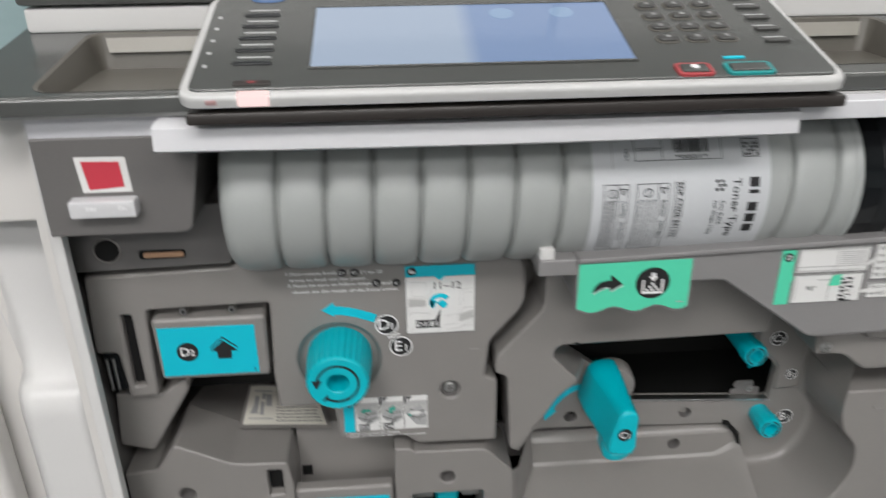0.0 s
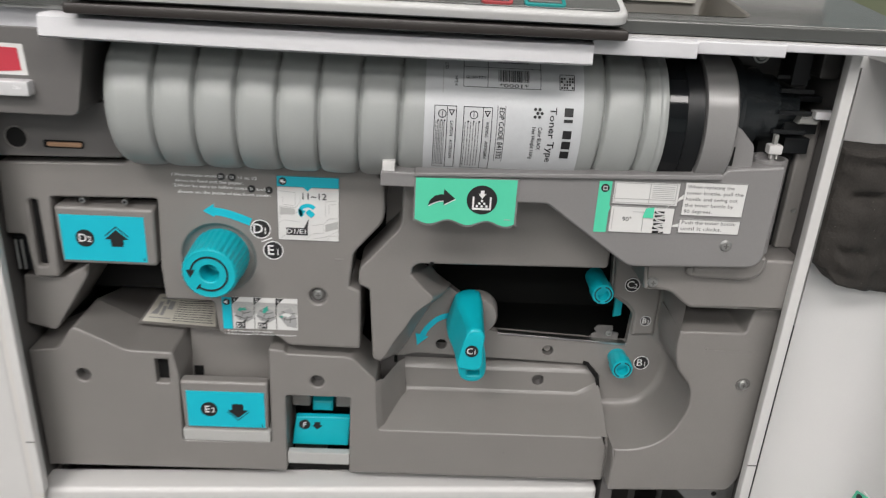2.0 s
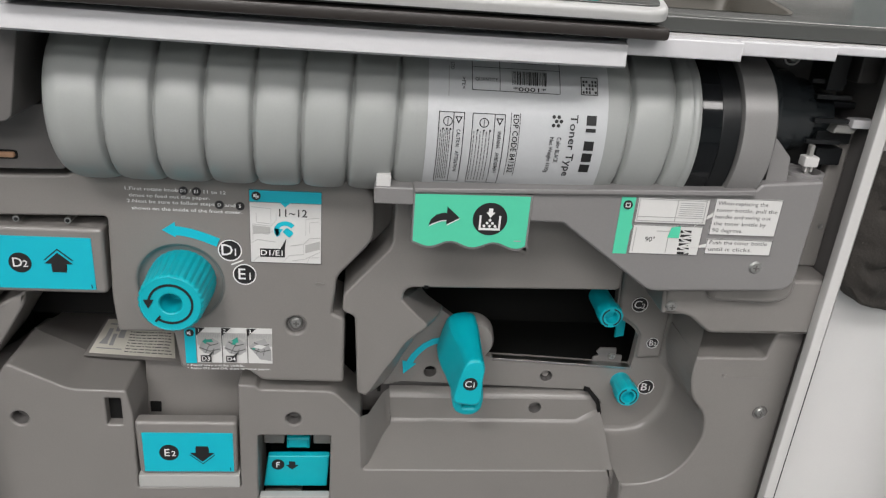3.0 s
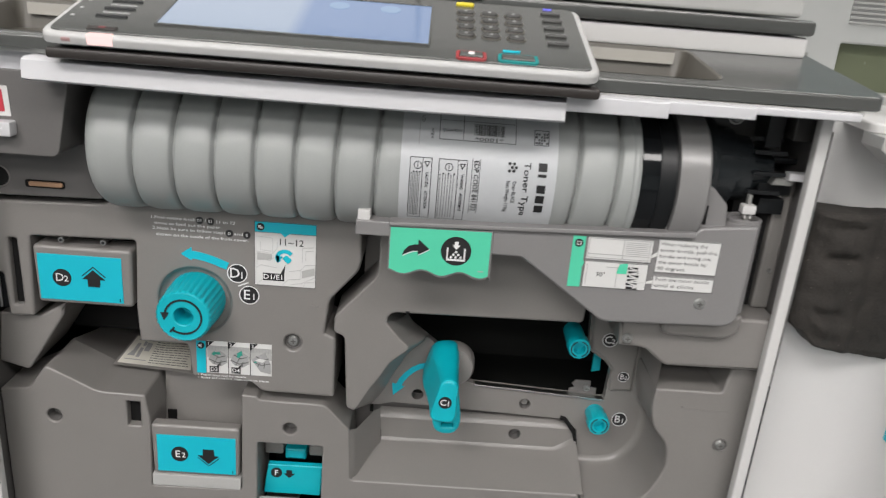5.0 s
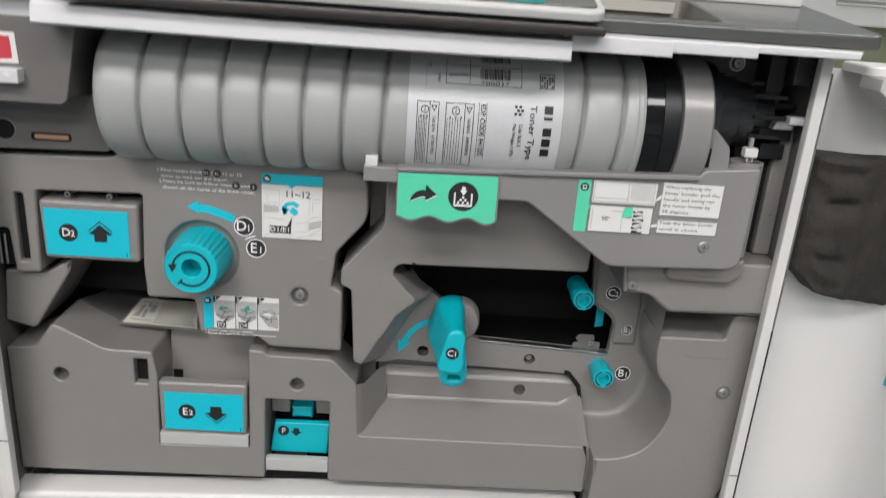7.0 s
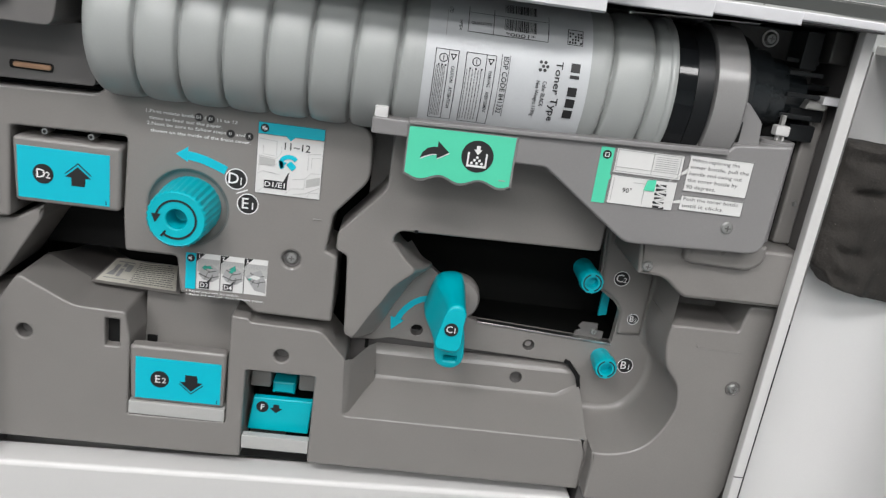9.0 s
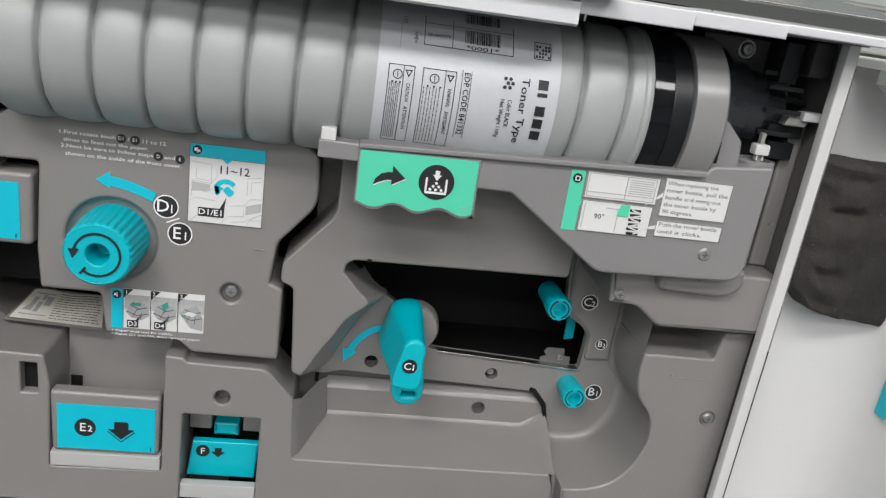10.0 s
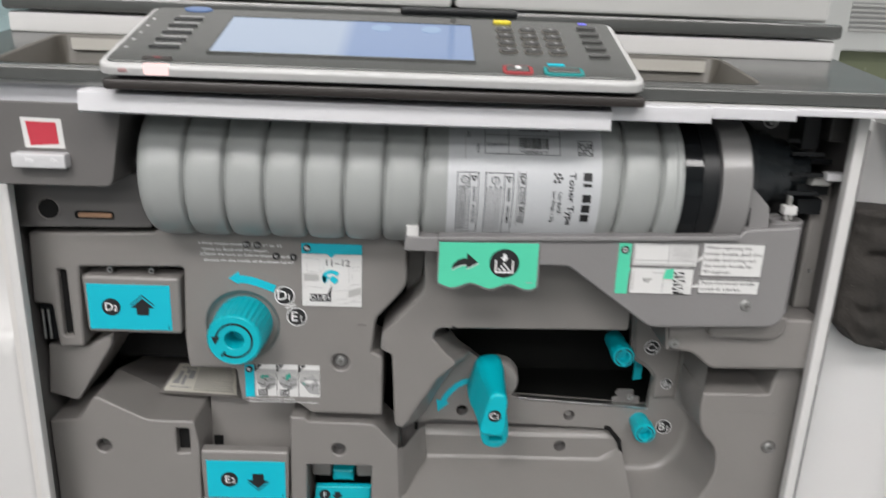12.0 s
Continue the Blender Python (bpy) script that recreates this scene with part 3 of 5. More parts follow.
for k in range(5):
    v = 0.03 + 0.0145 * k
    on_panel(part("function_key", flat(rounded(rect(-0.146, v, -0.126, v + 0.0035), 0.0016), 0.0022, 0.001, 0.0008), BLACK, panel))
    on_panel(part("caption", flat(rect(-0.144, v + 0.008, -0.127, v + 0.0095), 0.0015, 0.0012, 0), INKG, panel))
    on_panel(part("mode_mark", flat(rect(-0.1605, v - 0.0012, -0.1585, v + 0.0012), 0.0015, 0.0012, 0), INKL, panel))
# Oval logo brightened by a glow of its own; it is no lamp.
on_panel(part("oval_logo", flat([(-0.135 + 0.010 * math.cos(a), 0.113 + 0.005 * math.sin(a)) for a in np.linspace(0, 6.28, 21)[:-1]], 0.0022, 0.001, 0.0005), glow("glowing_blue_mark", (0.2, 0.4, 0.9), 0.5), panel, "blue oval mark"))
for c in range(3):
    for r in range(4):
        u, v = 0.087 + c * 0.0165, 0.048 + r * 0.0145
        on_panel(part("number_key", flat(rounded(rect(u - 0.0055, v - 0.0035, u + 0.0055, v + 0.0035), 0.0033), 0.0032, 0.001, 0.001), KEYG, panel, "dark rubber number key"))
        on_panel(part("key_seat", flat(rounded(rect(u - 0.0066, v - 0.0046, u + 0.0066, v + 0.0046), 0.0042), 0.0018, 0.001, 0.0003), TRAY, panel))
        on_panel(part("digit_mark", flat(rect(u - 0.001, v - 0.0012, u + 0.001, v + 0.0012), 0.0035, 0.0032, 0), INKG, panel))
for r in range(5):
    v = 0.043 + r * 0.0145
    on_panel(part("side_key", flat(rounded(rect(0.140, v - 0.002, 0.154, v + 0.002), 0.0018), 0.003, 0.001, 0.0008), KEYG, panel))
    on_panel(part("caption", flat(rect(0.141, v + 0.0045, 0.153, v + 0.0058), 0.0015, 0.0012, 0), INKG, panel))
on_panel(part("yellow_key", flat(rounded(rect(0.080, 0.106, 0.093, 0.111), 0.002), 0.003, 0.001, 0.0008), mat("yellow_key_plastic", (0.6, 0.5, 0.02), 0.4), panel, "yellow mode key"))
on_panel(part("blue_light", flat(rect(0.143, 0.112, 0.149, 0.1135), 0.002, 0.001, 0), LEDB, panel))


def key(u, v, w, h, colour, label):
    o = rounded(rect(u - w, v - h, u + w, v + h), 0.003)
    on_panel(part("key_ring", flat(o, 0.0026, 0.001, 0.0004, [inset(o if area2(o) > 0 else o[::-1], 0.0022)]), colour, panel, label))
    on_panel(part("key_cap", flat(inset(o if area2(o) > 0 else o[::-1], 0.0024), 0.0034, 0.001, 0.0008), DECK, panel))


key(0.090, 0.0125, 0.0095, 0.0062, DRED, "red ring of the stop key")
key(0.119, 0.0125, 0.0125, 0.0062, DTEAL, "teal ring of the start key")
on_panel(part("stop_mark", flat(disc(0.090, 0.0125, 0.002, 16), 0.0038, 0.0034, 0), PRINTW, panel))
on_panel(part("start_light", flat(rect(0.110, 0.024, 0.121, 0.026), 0.002, 0.001, 0), TEALP, panel))

# ---- toner bottle ----
AXY, AXZ, BR = 0.46, 0.952, 0.0505
bottle = thing("toner_bottle", (0.09, AXY, AXZ - BR), "ribbed light grey plastic toner bottle lying in its holder", "toner bottle")


def wrap(x, a, r):
    return (x, AXY - r * math.cos(a), AXZ + r * math.sin(a))


PITCH = 0.0277
xs = np.linspace(-0.097, 0.2835, 520)
rows = []
for k in range(73):
    a = math.pi * 2 * k / 72
    row = []
    for x in xs:
        s = (x - (-0.0645) - 0.30 * PITCH * (math.sin(a) * 0.25)) / PITCH
        d = abs(s - round(s)) * PITCH
        depth = 0.0032 * math.exp(-((d / 0.0012) ** 2)) + 0.0019 * math.exp(-((d / 0.0042) ** 1.5)) if x > -0.08 and not (0.112 < x < 0.228) else 0.0
        if x > 0.276:
            depth = 0.0
        r = BR - depth
        e = x + 0.097
        if e < 0.011:
            r -= 0.009 * (1 - math.sqrt(max(1 - ((0.011 - e) / 0.011) ** 2, 0)))
        row.append(wrap(x, a, r))
    rows.append(row)
bm = loft(rows)
bmesh.ops.remove_doubles(bm, verts=bm.verts, dist=1e-6)
bm.faces.new(sorted([v for v in bm.verts if abs(v.co.x + 0.097) < 1e-6], key=lambda v: math.atan2(v.co.z - AXZ, v.co.y - AXY)))
part("body", bm, BOTTLE, bottle, "ribbed light grey body", 50)
part("shoulder_ridge", turned([(BR - 0.001, 0.2775), (BR + 0.0012, 0.2785), (BR + 0.0016, 0.2805), (BR + 0.0010, 0.2828), (BR - 0.001, 0.2835)], 72, "x", (0, AXY, AXZ), close=False), BOTTLE, bottle, "raised ridge beside the cap", 70)
part("cap", turned([(0.046, 0.2835), (0.0498, 0.2842), (0.0498, 0.2965), (0.0485, 0.2972), (0.0485, 0.2975)], 72, "x", (0, AXY, AXZ)), GLOSS, bottle, "glossy black cap")
part("collar", turned([(0.0492, 0.2972), (0.0495, 0.2978), (0.0495, 0.3085), (0.047, 0.3092)], 72, "x", (0, AXY, AXZ)), BLACK, bottle, "matt black collar")
nozzle = part("nozzle", turned([(0.040, 0.309), (0.038, 0.340), (0.0365, 0.344), (0.031, 0.346), (0.030, 0.360), (0.0255, 0.362), (0.0245, 0.374), (0.018, 0.376), (0.016, 0.392), (0.012, 0.394)], 48, "x", (0, AXY + 0.008, AXZ + 0.010)), NOZ, bottle, "stepped black nozzle")
for k in range(4):
    a = radians(-36 + k * 38)
    part("fin", box(0.372, AXY - 0.018 * math.cos(a) - 0.0015, AXZ + 0.012 + 0.024 * math.sin(a) - 0.0015, 0.396, AXY - 0.018 * math.cos(a) + 0.0015, AXZ + 0.012 + 0.024 * math.sin(a) + 0.0015, 0.0005), BLACK, nozzle)

LR = BR + 0.0006
xs = np.linspace(0.1185, 0.2253, 40)
rows = []
for k in range(61):
    a = radians(-95 + 200 * k / 60)
    rows.append([wrap(x, a, LR + 0.00022 * noise.noise(Vector((x * 60, a * 2.2, 0)))) for x in xs])
blabel = part("bottle_label", loft(rows), LABEL, bottle, "silvery printed label", 80)


def bent(bm, x, deg, name="lettering", material=INK, r=None, upright=False):
    """Bends a flat print round the bottle at x and an angle; sideways print reads downwards."""
    rr = LR + 0.0005
    for v in bm.verts:
        u, w = v.co.x, v.co.z
        v.co = Vector(wrap(x + u, radians(deg) + w / rr, rr) if upright else wrap(x + w, radians(deg) - u / rr, rr))
    return part(name, bm, material, blabel)


def long_bars(lines):
    bm = bmesh.new()
    for x0, z0, x1, z1 in lines:
        nx, nz = max(1, int((x1 - x0) / 0.003)), max(1, int((z1 - z0) / 0.003))
        g = [[(x0 + (x1 - x0) * i / nx, 0, z0 + (z1 - z0) * j / nz) for i in range(nx + 1)] for j in range(nz + 1)]
        loft(g, bm)
    return bm


def frame_bars(x0, z0, x1, z1, w=0.0004):
    return [(x0, z0, x1, z0 + w), (x0, z1 - w, x1, z1), (x0, z0, x0 + w, z1), (x1 - w, z0, x1, z1)]


# maker's name as five plain blocks
bent(long_bars([(k * 0.0076, -0.0030, k * 0.0076 + (0.0058 if k != 1 else 0.0022), 0.0030) for k in range(5)]), 0.2155, 17, "maker_mark")
bent(lettering("Toner Type", 0.0046, 0.040, "LEFT"), 0.2048, 17)
bent(lettering("Color BLACK", 0.0027, 0.0165, "LEFT"), 0.1968, 2)
bent(lettering("Net Weight 1100g", 0.0025, 0.0240, "LEFT"), 0.1925, 2)
for du, dw in ((0, 0.001), (0, -0.002), (0.0025, 0.0025), (0.0025, -0.0003), (0.005, 0.001), (0.005, -0.002)):
    bent(shift(slab(disc(0, 0, 0.0011, 14), -0.0001, 0, 0, back=False), du, 0, dw), 0.1948, 15, "dot")
bent(lettering("EDP CODE 841332", 0.0034, 0.0375, "LEFT"), 0.1702, 15.5)
bent(long_bars([(0, 0.0024, 0.041, 0.0027), (0, -0.0029, 0.041, -0.0026)]), 0.1702, 16.5, "rule")
for x0, w, one, two in ((0.1446, 0.0195, "WARNING", "AVERTISSEMENT"), (0.1250, 0.0150, "CAUTION", "ATTENTION")):
    bent(long_bars(frame_bars(0, 0, 0.048, w) + [(0, w - 0.0065, 0.048, w - 0.0061)]), x0, 15, "box_rule")
    bent(lettering(one, 0.0022, 0.0105, "LEFT"), x0 + w - 0.0032, 4)
    bent(lettering(two, 0.0022, 0.015, "LEFT"), x0 + w - 0.0032, -11)
    tri = [(0.0015, -0.0022), (0.0015, 0.0022), (0.0058, 0)]
    bent(shift(slab(tri, -0.0001, 0, 0, [inset(tri if area2(tri) > 0 else tri[::-1], 0.0006)], back=False), 0.001, 0, w - 0.0033), x0, 15, "warning_mark")
    bent(slab(disc(0.0055, w * 0.36, 0.0028, 20), -0.0001, 0, 0, [disc(0.0055, w * 0.36, 0.0023, 20)], back=False), x0, 15, "prohibition_mark")
    bent(long_bars([(0.0036, w * 0.36 - 0.0002, 0.0074, w * 0.36 + 0.0002)]), x0, 15, "prohibition_mark")
    rnd = random.Random(3)
    ln = []
    for k in range(6):
        z = 0.0012 + k * (w - 0.0085) / 6
        u = 0.0105
        while u < 0.045:
            d = rnd.uniform(0.001, 0.0035)
            ln.append((u, z, u + d, z + 0.00045))
            u += d + 0.0006
    bent(long_bars(ln), x0, 15, "small_print", INKM)
    bent(long_bars([(0.0095, 0.0012 + k * (w - 0.0085) / 6, 0.0105, 0.0022 + k * (w - 0.0085) / 6) for k in (1, 3, 5)]), x0, 15, "bullet")
rr = LR * math.radians(1)
bent(long_bars([(0, 0, 0.0524, 0.0004), (0, 0, 0.0004, 0.02), (0.052, 0, 0.0524, 0.02), (0.0163, 0, 0.0167, 0.02), (0, 0.0148, 0.0524, 0.0151)]), 0.1436, 29.6, "box_rule", upright=True)
rnd = random.Random(9)
ln, u = [], 0.0
while u < 0.0205:
    d = rnd.choice((0.0003, 0.0003, 0.0007))
    ln.append((u, 0, u + d, 0.0088))
    u += d + rnd.choice((0.0003, 0.0006))
bent(long_bars(ln), 0.1672, 34.6, "barcode", upright=True)
bent(long_bars([(a, b + 0.0122, c, d + 0.0122) for a, b, c, d in ln]), 0.1672, 37.0, "barcode", upright=True)
bent(lettering("*0001*", 0.0026, 0.0195), 0.1777, 31.6, upright=True)
bent(lettering("QUANTITY", 0.0022, 0.0135), 0.1522, 37.2, upright=True)
bent(lettering(">PE<", 0.0024, 0.0075), 0.1388, 34)
bent(lettering("LTD", 0.0022, 0.005), 0.1322, 46)
bent(long_bars(frame_bars(0, 0, 0.0102, 0.0115, 0.0005) + [(0.001 + 0.0018 * i, 0.001 + 0.0022 * j, 0.0022 + 0.0018 * i, 0.0026 + 0.0022 * j) for i in range(5) for j in range(4) if (i * 3 + j) % 4 != 1]), 0.2084, 30.2, "code_mark", upright=True)
bent(long_bars([(0, 0, 0.019, 0.0005)]), 0.1300, 46, "crease", INKG)

# ---- toner holder: the swing-out arm under the bottle ----
holder = thing("toner_holder", (0.24, 0.44, 0.85), "grey swing-out toner bottle holder with green grip label", "toner holder")
HY = 0.414
arm = rounded([(0.114, 0.917), (0.114, 0.885), (0.186, 0.885), (0.186, 0.897), (0.2085, 0.897), (0.273, 0.851, 0.006), (0.372, 0.854, 0.012), (0.3735, 0.9325, 0.003), (0.333, 0.9285, 0.002), (0.329, 0.9235, 0.001)], 0.002)
part("arm", slab(arm, HY, 0.452, 0.002), HOLD, holder, "grey front of the holder")
part("flange", slab(rounded([(0.1135, 0.9175), (0.312, 0.9245), (0.3285, 0.9255), (0.3285, 0.9215), (0.312, 0.9208), (0.1135, 0.9145)], 0.0008), 0.4105, 0.45, 0.0008), HOLD, holder, "thin upper flange")
part("stop_tab", slab(rounded(rect(0.0895, 0.9055, 0.1138, 0.9165), 0.0015), 0.4135, 0.45, 0.001), HOLD, holder)
part("clip", box(0.0905, 0.415, 0.9155, 0.0995, 0.428, 0.9235, 0.001), WHITE, holder, "small white clip")
wave = [(0.1135, 0.9145), (0.187, 0.9155), (0.187, 0.878)]
for k in range(25):
    x = 0.187 - 0.0735 * k / 24
    wave.append((x, 0.8795 + 0.0022 * math.sin((x - 0.1135) * 2 * math.pi / 0.0275 + 2.2)))
part("grip", slab(wave, HY - 0.0015, HY + 0.006, 0.0008), HOLD, holder, "wavy-edged grip")
gwave = [(0.1145, 0.9135), (0.1855, 0.9145), (0.1855, 0.8815)]
for k in range(1, 25):
    x = 0.1855 - 0.071 * k / 24
    gwave.append((x, 0.8815 + 0.0020 * math.sin((x - 0.1135) * 2 * math.pi / 0.0275 + 2.2)))
glab = sticker(gwave, HY - 0.0017, MINT, holder, "grip_label", "mint green label with an arrow and bottle sign")
LY = HY - 0.0023
part("bottle_sign", slab(disc(0.1615, 0.899, 0.0108, 32), LY - 0.0003, LY, 0), INK, glab)
LY2 = LY - 0.0005
bars([(0.1548, 0.8925, 0.1560, 0.9015), (0.1670, 0.8925, 0.1682, 0.9015), (0.1548, 0.8918, 0.1682, 0.8932), (0.1602, 0.9035, 0.1628, 0.9062)], LY2, PRINTW, glab, "sign_strokes")
part("sign_arrow", slab([(0.1588, 0.9036), (0.1642, 0.9036), (0.1615, 0.9002)], LY2 - 0.0003, LY2, 0), PRINTW, glab)
for dx, dz in ((0, 0.8985), (-0.0017, 0.8965), (0.0017, 0.8965), (-0.0034, 0.8945), (0, 0.8945), (0.0034, 0.8945)):
    part("sign_dot", slab(disc(0.1615 + dx, dz, 0.0009, 12), LY2 - 0.0003, LY2, 0), PRINTW, glab)


def swoosh(dx, dz):
    return [(x + dx, z + dz) for x, z in ((0.1235, 0.8935), (0.1248, 0.8975), (0.1280, 0.9008), (0.1325, 0.9022), (0.1345, 0.9020), (0.1345, 0.9062), (0.1425, 0.8992), (0.1345, 0.8945), (0.1345, 0.8975), (0.1310, 0.8972), (0.1270, 0.8955))]


part("arrow_shadow", slab(swoosh(0.0004, -0.0008), LY - 0.0002, LY, 0, [] ), PRINTW, glab)
part("arrow", slab(swoosh(0, 0), LY - 0.0006, LY - 0.0003, 0), INK, glab)
bars([(0.178, 0.8845, 0.1825, 0.8851)], LY, INKG, glab)
# instruction label
rlab = sticker(rect(0.2435, 0.8780, 0.2525, 0.9165), HY, MINT, holder, "side_label", "green and white bottle replacing instructions")
sticker([(0.2525, 0.894), (0.2538, 0.8965), (0.2525, 0.899)], HY, MINT, rlab, "pointer")
part("sign_disc", slab(disc(0.248, 0.9115, 0.0030, 20), HY - 0.0009, HY - 0.0005, 0), INK, rlab)
bars(frame_bars(0.2465, 0.9100, 0.2495, 0.9130, 0.0005), HY - 0.0009, PRINTW, rlab)
sticker(rect(0.2540, 0.8785, 0.3000, 0.8985), HY, PAPER, rlab, "picture")
sticker(rect(0.2540, 0.9000, 0.3010, 0.9170), HY, PAPER, rlab, "picture")
sticker(rect(0.3045, 0.8935, 0.3490, 0.9185), HY, PAPER, rlab, "text_box")
sticker(rect(0.3045, 0.8800, 0.3490, 0.8905), HY, PAPER, rlab, "text_box")
PY = HY - 0.0006
part("callout", slab([(0.2935, 0.8985), (0.3045, 0.9090), (0.3045, 0.9060)], PY - 0.0003, PY + 0.0003, 0), PAPER, rlab)
part("callout", slab([(0.2935, 0.8835), (0.3045, 0.8870), (0.3045, 0.8845)], PY - 0.0003, PY + 0.0003, 0), PAPER, rlab)
bars(frame_bars(0.2552, 0.9012, 0.2990, 0.9160, 0.0003) + [(0.28, 0.9012, 0.2803, 0.916), (0.2552, 0.904, 0.299, 0.9043)] + [(0.282, 0.9055 + 0.0014 * k, 0.2975, 0.9058 + 0.0014 * k) for k in range(7)], PY, INKG, rlab)
bars([(0.2862 - 0.0005 * (k % 2), 0.8790 + 0.0030 * k, 0.2940 - 0.0006 * (k % 3), 0.8807 + 0.0030 * k) for k in range(6)], PY, INK, rlab, "picture_stroke")
loop = [(0.2905 + 0.0035 * math.sin(a * 2.1), 0.8800 + 0.0019 * a) for a in np.linspace(0, 8.5, 40)]
part("picture_curl", slab(stroke(loop, 0.0009), PY - 0.0007, PY - 0.0004, 0), PAPER, rlab)
bars([(0.256, 0.8805, 0.2563, 0.8965), (0.278, 0.8800, 0.2783, 0.8900), (0.270, 0.8945, 0.279, 0.8948)], PY, INKG, rlab)
part("picture_mark", slab([(0.2775, 0.8905), (0.285, 0.8905), (0.285, 0.8985), (0.279, 0.8975)], PY - 0.0007, PY - 0.0003, 0), MINT, rlab)
words("90°", 0.2665, 0.8885, PY, 0.0035, rlab, INK)
for k, ln in enumerate(("When replacing the", "toner bottle, pull the", "handle and swing out", "the toner bottle by", "90 degrees.")):
    words(ln, 0.3062, 0.9150 - 0.0046 * k, PY, 0.0027, rlab, INK, 0.00186 * len(ln), "LEFT", weight=0.0)
for k, ln in enumerate(("Push the toner bottle", "until it clicks.")):
    words(ln, 0.3062, 0.8880 - 0.0047 * k, PY, 0.0027, rlab, INK, 0.00186 * len(ln), "LEFT", weight=0.0)
for edge in ((0.3045, 0.8935, 0.3490, 0.9185), (0.3045, 0.8800, 0.3490, 0.8905), (0.2540, 0.8785, 0.3000, 0.8985), (0.2540, 0.9000, 0.3010, 0.9170)):
    bars(frame_bars(*edge, 0.00025), PY, INKM, rlab, "label_edge")
screw(holder, 0.3420, 0.8710, HY)
part("ring", turned([(0.0505, 0.3095), (0.0522, 0.310), (0.0522, 0.330), (0.050, 0.332), (0.044, 0.332)], 72, "x", (0, AXY, AXZ)), RINGM, holder, "glossy grey ring round the bottle neck")
part("ring_foot", slab(rounded([(0.304, 0.9225), (0.352, 0.9265), (0.350, 0.945), (0.338, 0.957), (0.331, 0.957), (0.326, 0.932), (0.304, 0.930)], 0.002), 0.419, 0.46, 0.0015), HOLD, holder)
part("slot", slab(rounded(rect(0.3335, 0.930, 0.3365, 0.944), 0.0008), 0.4186, 0.4189, 0), DARK, holder)
part("hinge_cup", turned([(0.0125, 0.862), (0.0125, 0.9335), (0.0105, 0.9340), (0.0105, 0.92)], 32, "z", (0.3685, 0.4320, 0), close=False), HOLD, holder)
part("cup_floor", turned([(0.0105, 0.925), (0.001, 0.927)], 24, "z", (0.3685, 0.4320, 0)), KEYM, holder)
part("catch", box(0.3645, 0.427, 0.9370, 0.3745, 0.435, 0.9440, 0.0012), WHITE, holder, "white plastic catch")
for cx in (0.3672, 0.3712):
    part("prong", box(cx, 0.429, 0.9335, cx + 0.0012, 0.433, 0.9375, 0.0003), WHITE, holder)
part("catch_pin", box(0.3680, 0.430, 0.926, 0.3710, 0.434, 0.951, 0.0005), KEYM, holder)
# grey housing below the hinge
housing = thing("hinge_housing", (0.36, 0.47, 0.80), "grey plastic housing below the toner holder hinge", "cover")
part("lower_shell", slab(rounded([(0.291, 0.852), (0.2945, 0.8235, 0.0015), (0.315, 0.8225, 0.006), (0.327, 0.8125, 0.005), (0.333, 0.8085, 0.003), (0.4130, 0.8090), (0.4130, 0.8525, 0.001), (0.383, 0.8525)], 0.002), 0.434, 0.52, 0.003), GREY, housing)
part("upper_lip", slab(rounded([(0.323, 0.8395), (0.330, 0.8378, 0.003), (0.372, 0.8370, 0.008), (0.3825, 0.8440, 0.006), (0.3825, 0.858), (0.323, 0.858)], 0.003), 0.4265, 0.45, 0.004, seg=5), GREY, housing)
screw(housing, 0.300, 0.8302, 0.4336, 0.0042)
part("column", slab(rounded([(0.4005, 0.8530), (0.4140, 0.8530), (0.4140, 0.960), (0.4060, 0.958), (0.4010, 0.938)], 0.002), 0.458, 0.53, 0.002), GREY, housing)
# Painted shade between the hinge barrel and the column.
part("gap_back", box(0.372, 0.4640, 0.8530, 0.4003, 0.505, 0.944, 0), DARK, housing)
part("rivet", turned([(0.0015, 0.4570), (0.002, 0.4585)], 12, "y", (0.4085, 0, 0.885)), DSTEEL, housing)
# dark works round the nozzle
works = thing("nozzle_mount", (0.37, 0.5, 0.94), "black plastic mount round the toner nozzle", "mount")
part("bracket", slab(rounded([(0.335, 0.9445), (0.414, 0.9445), (0.414, 1.007), (0.36, 1.007)], 0.002), 0.515, 0.6, 0.002), BLACK, works)
part("arm", box(0.378, 0.462, 0.955, 0.4145, 0.515, 0.960, 0.001), BLACK, works)
part("arm", box(0.372, 0.466, 0.968, 0.4145, 0.515, 0.9725, 0.001), BLACK, works)
part("arm", box(0.381, 0.452, 0.982, 0.3935, 0.515, 1.008, 0.001), BLACK, works)
part("stop_block", box(0.386, 0.452, 0.932, 0.405, 0.47, 0.944, 0.001), BLACK, works)
part("stop_block", box(0.383, 0.452, 0.947, 0.408, 0.47, 0.9555, 0.001), BLACK, works)
part("key", slab(rounded([(0.389, 0.9560), (0.4035, 0.9560), (0.406, 0.9610), (0.391, 0.9625)], 0.001), 0.444, 0.47, 0.001), KEYM, works, "pale translucent tongue")
part("key", box(0.399, 0.441, 0.9605, 0.4145, 0.450, 0.9665, 0.001), CLEAR, works, "pale translucent tongue")
screw(works, 0.3655, 0.9995, 0.4735, 0.0042)
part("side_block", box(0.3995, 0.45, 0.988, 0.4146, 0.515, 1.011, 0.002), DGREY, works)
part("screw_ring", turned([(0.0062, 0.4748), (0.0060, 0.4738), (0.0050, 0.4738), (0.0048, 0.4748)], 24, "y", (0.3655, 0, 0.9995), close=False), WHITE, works)
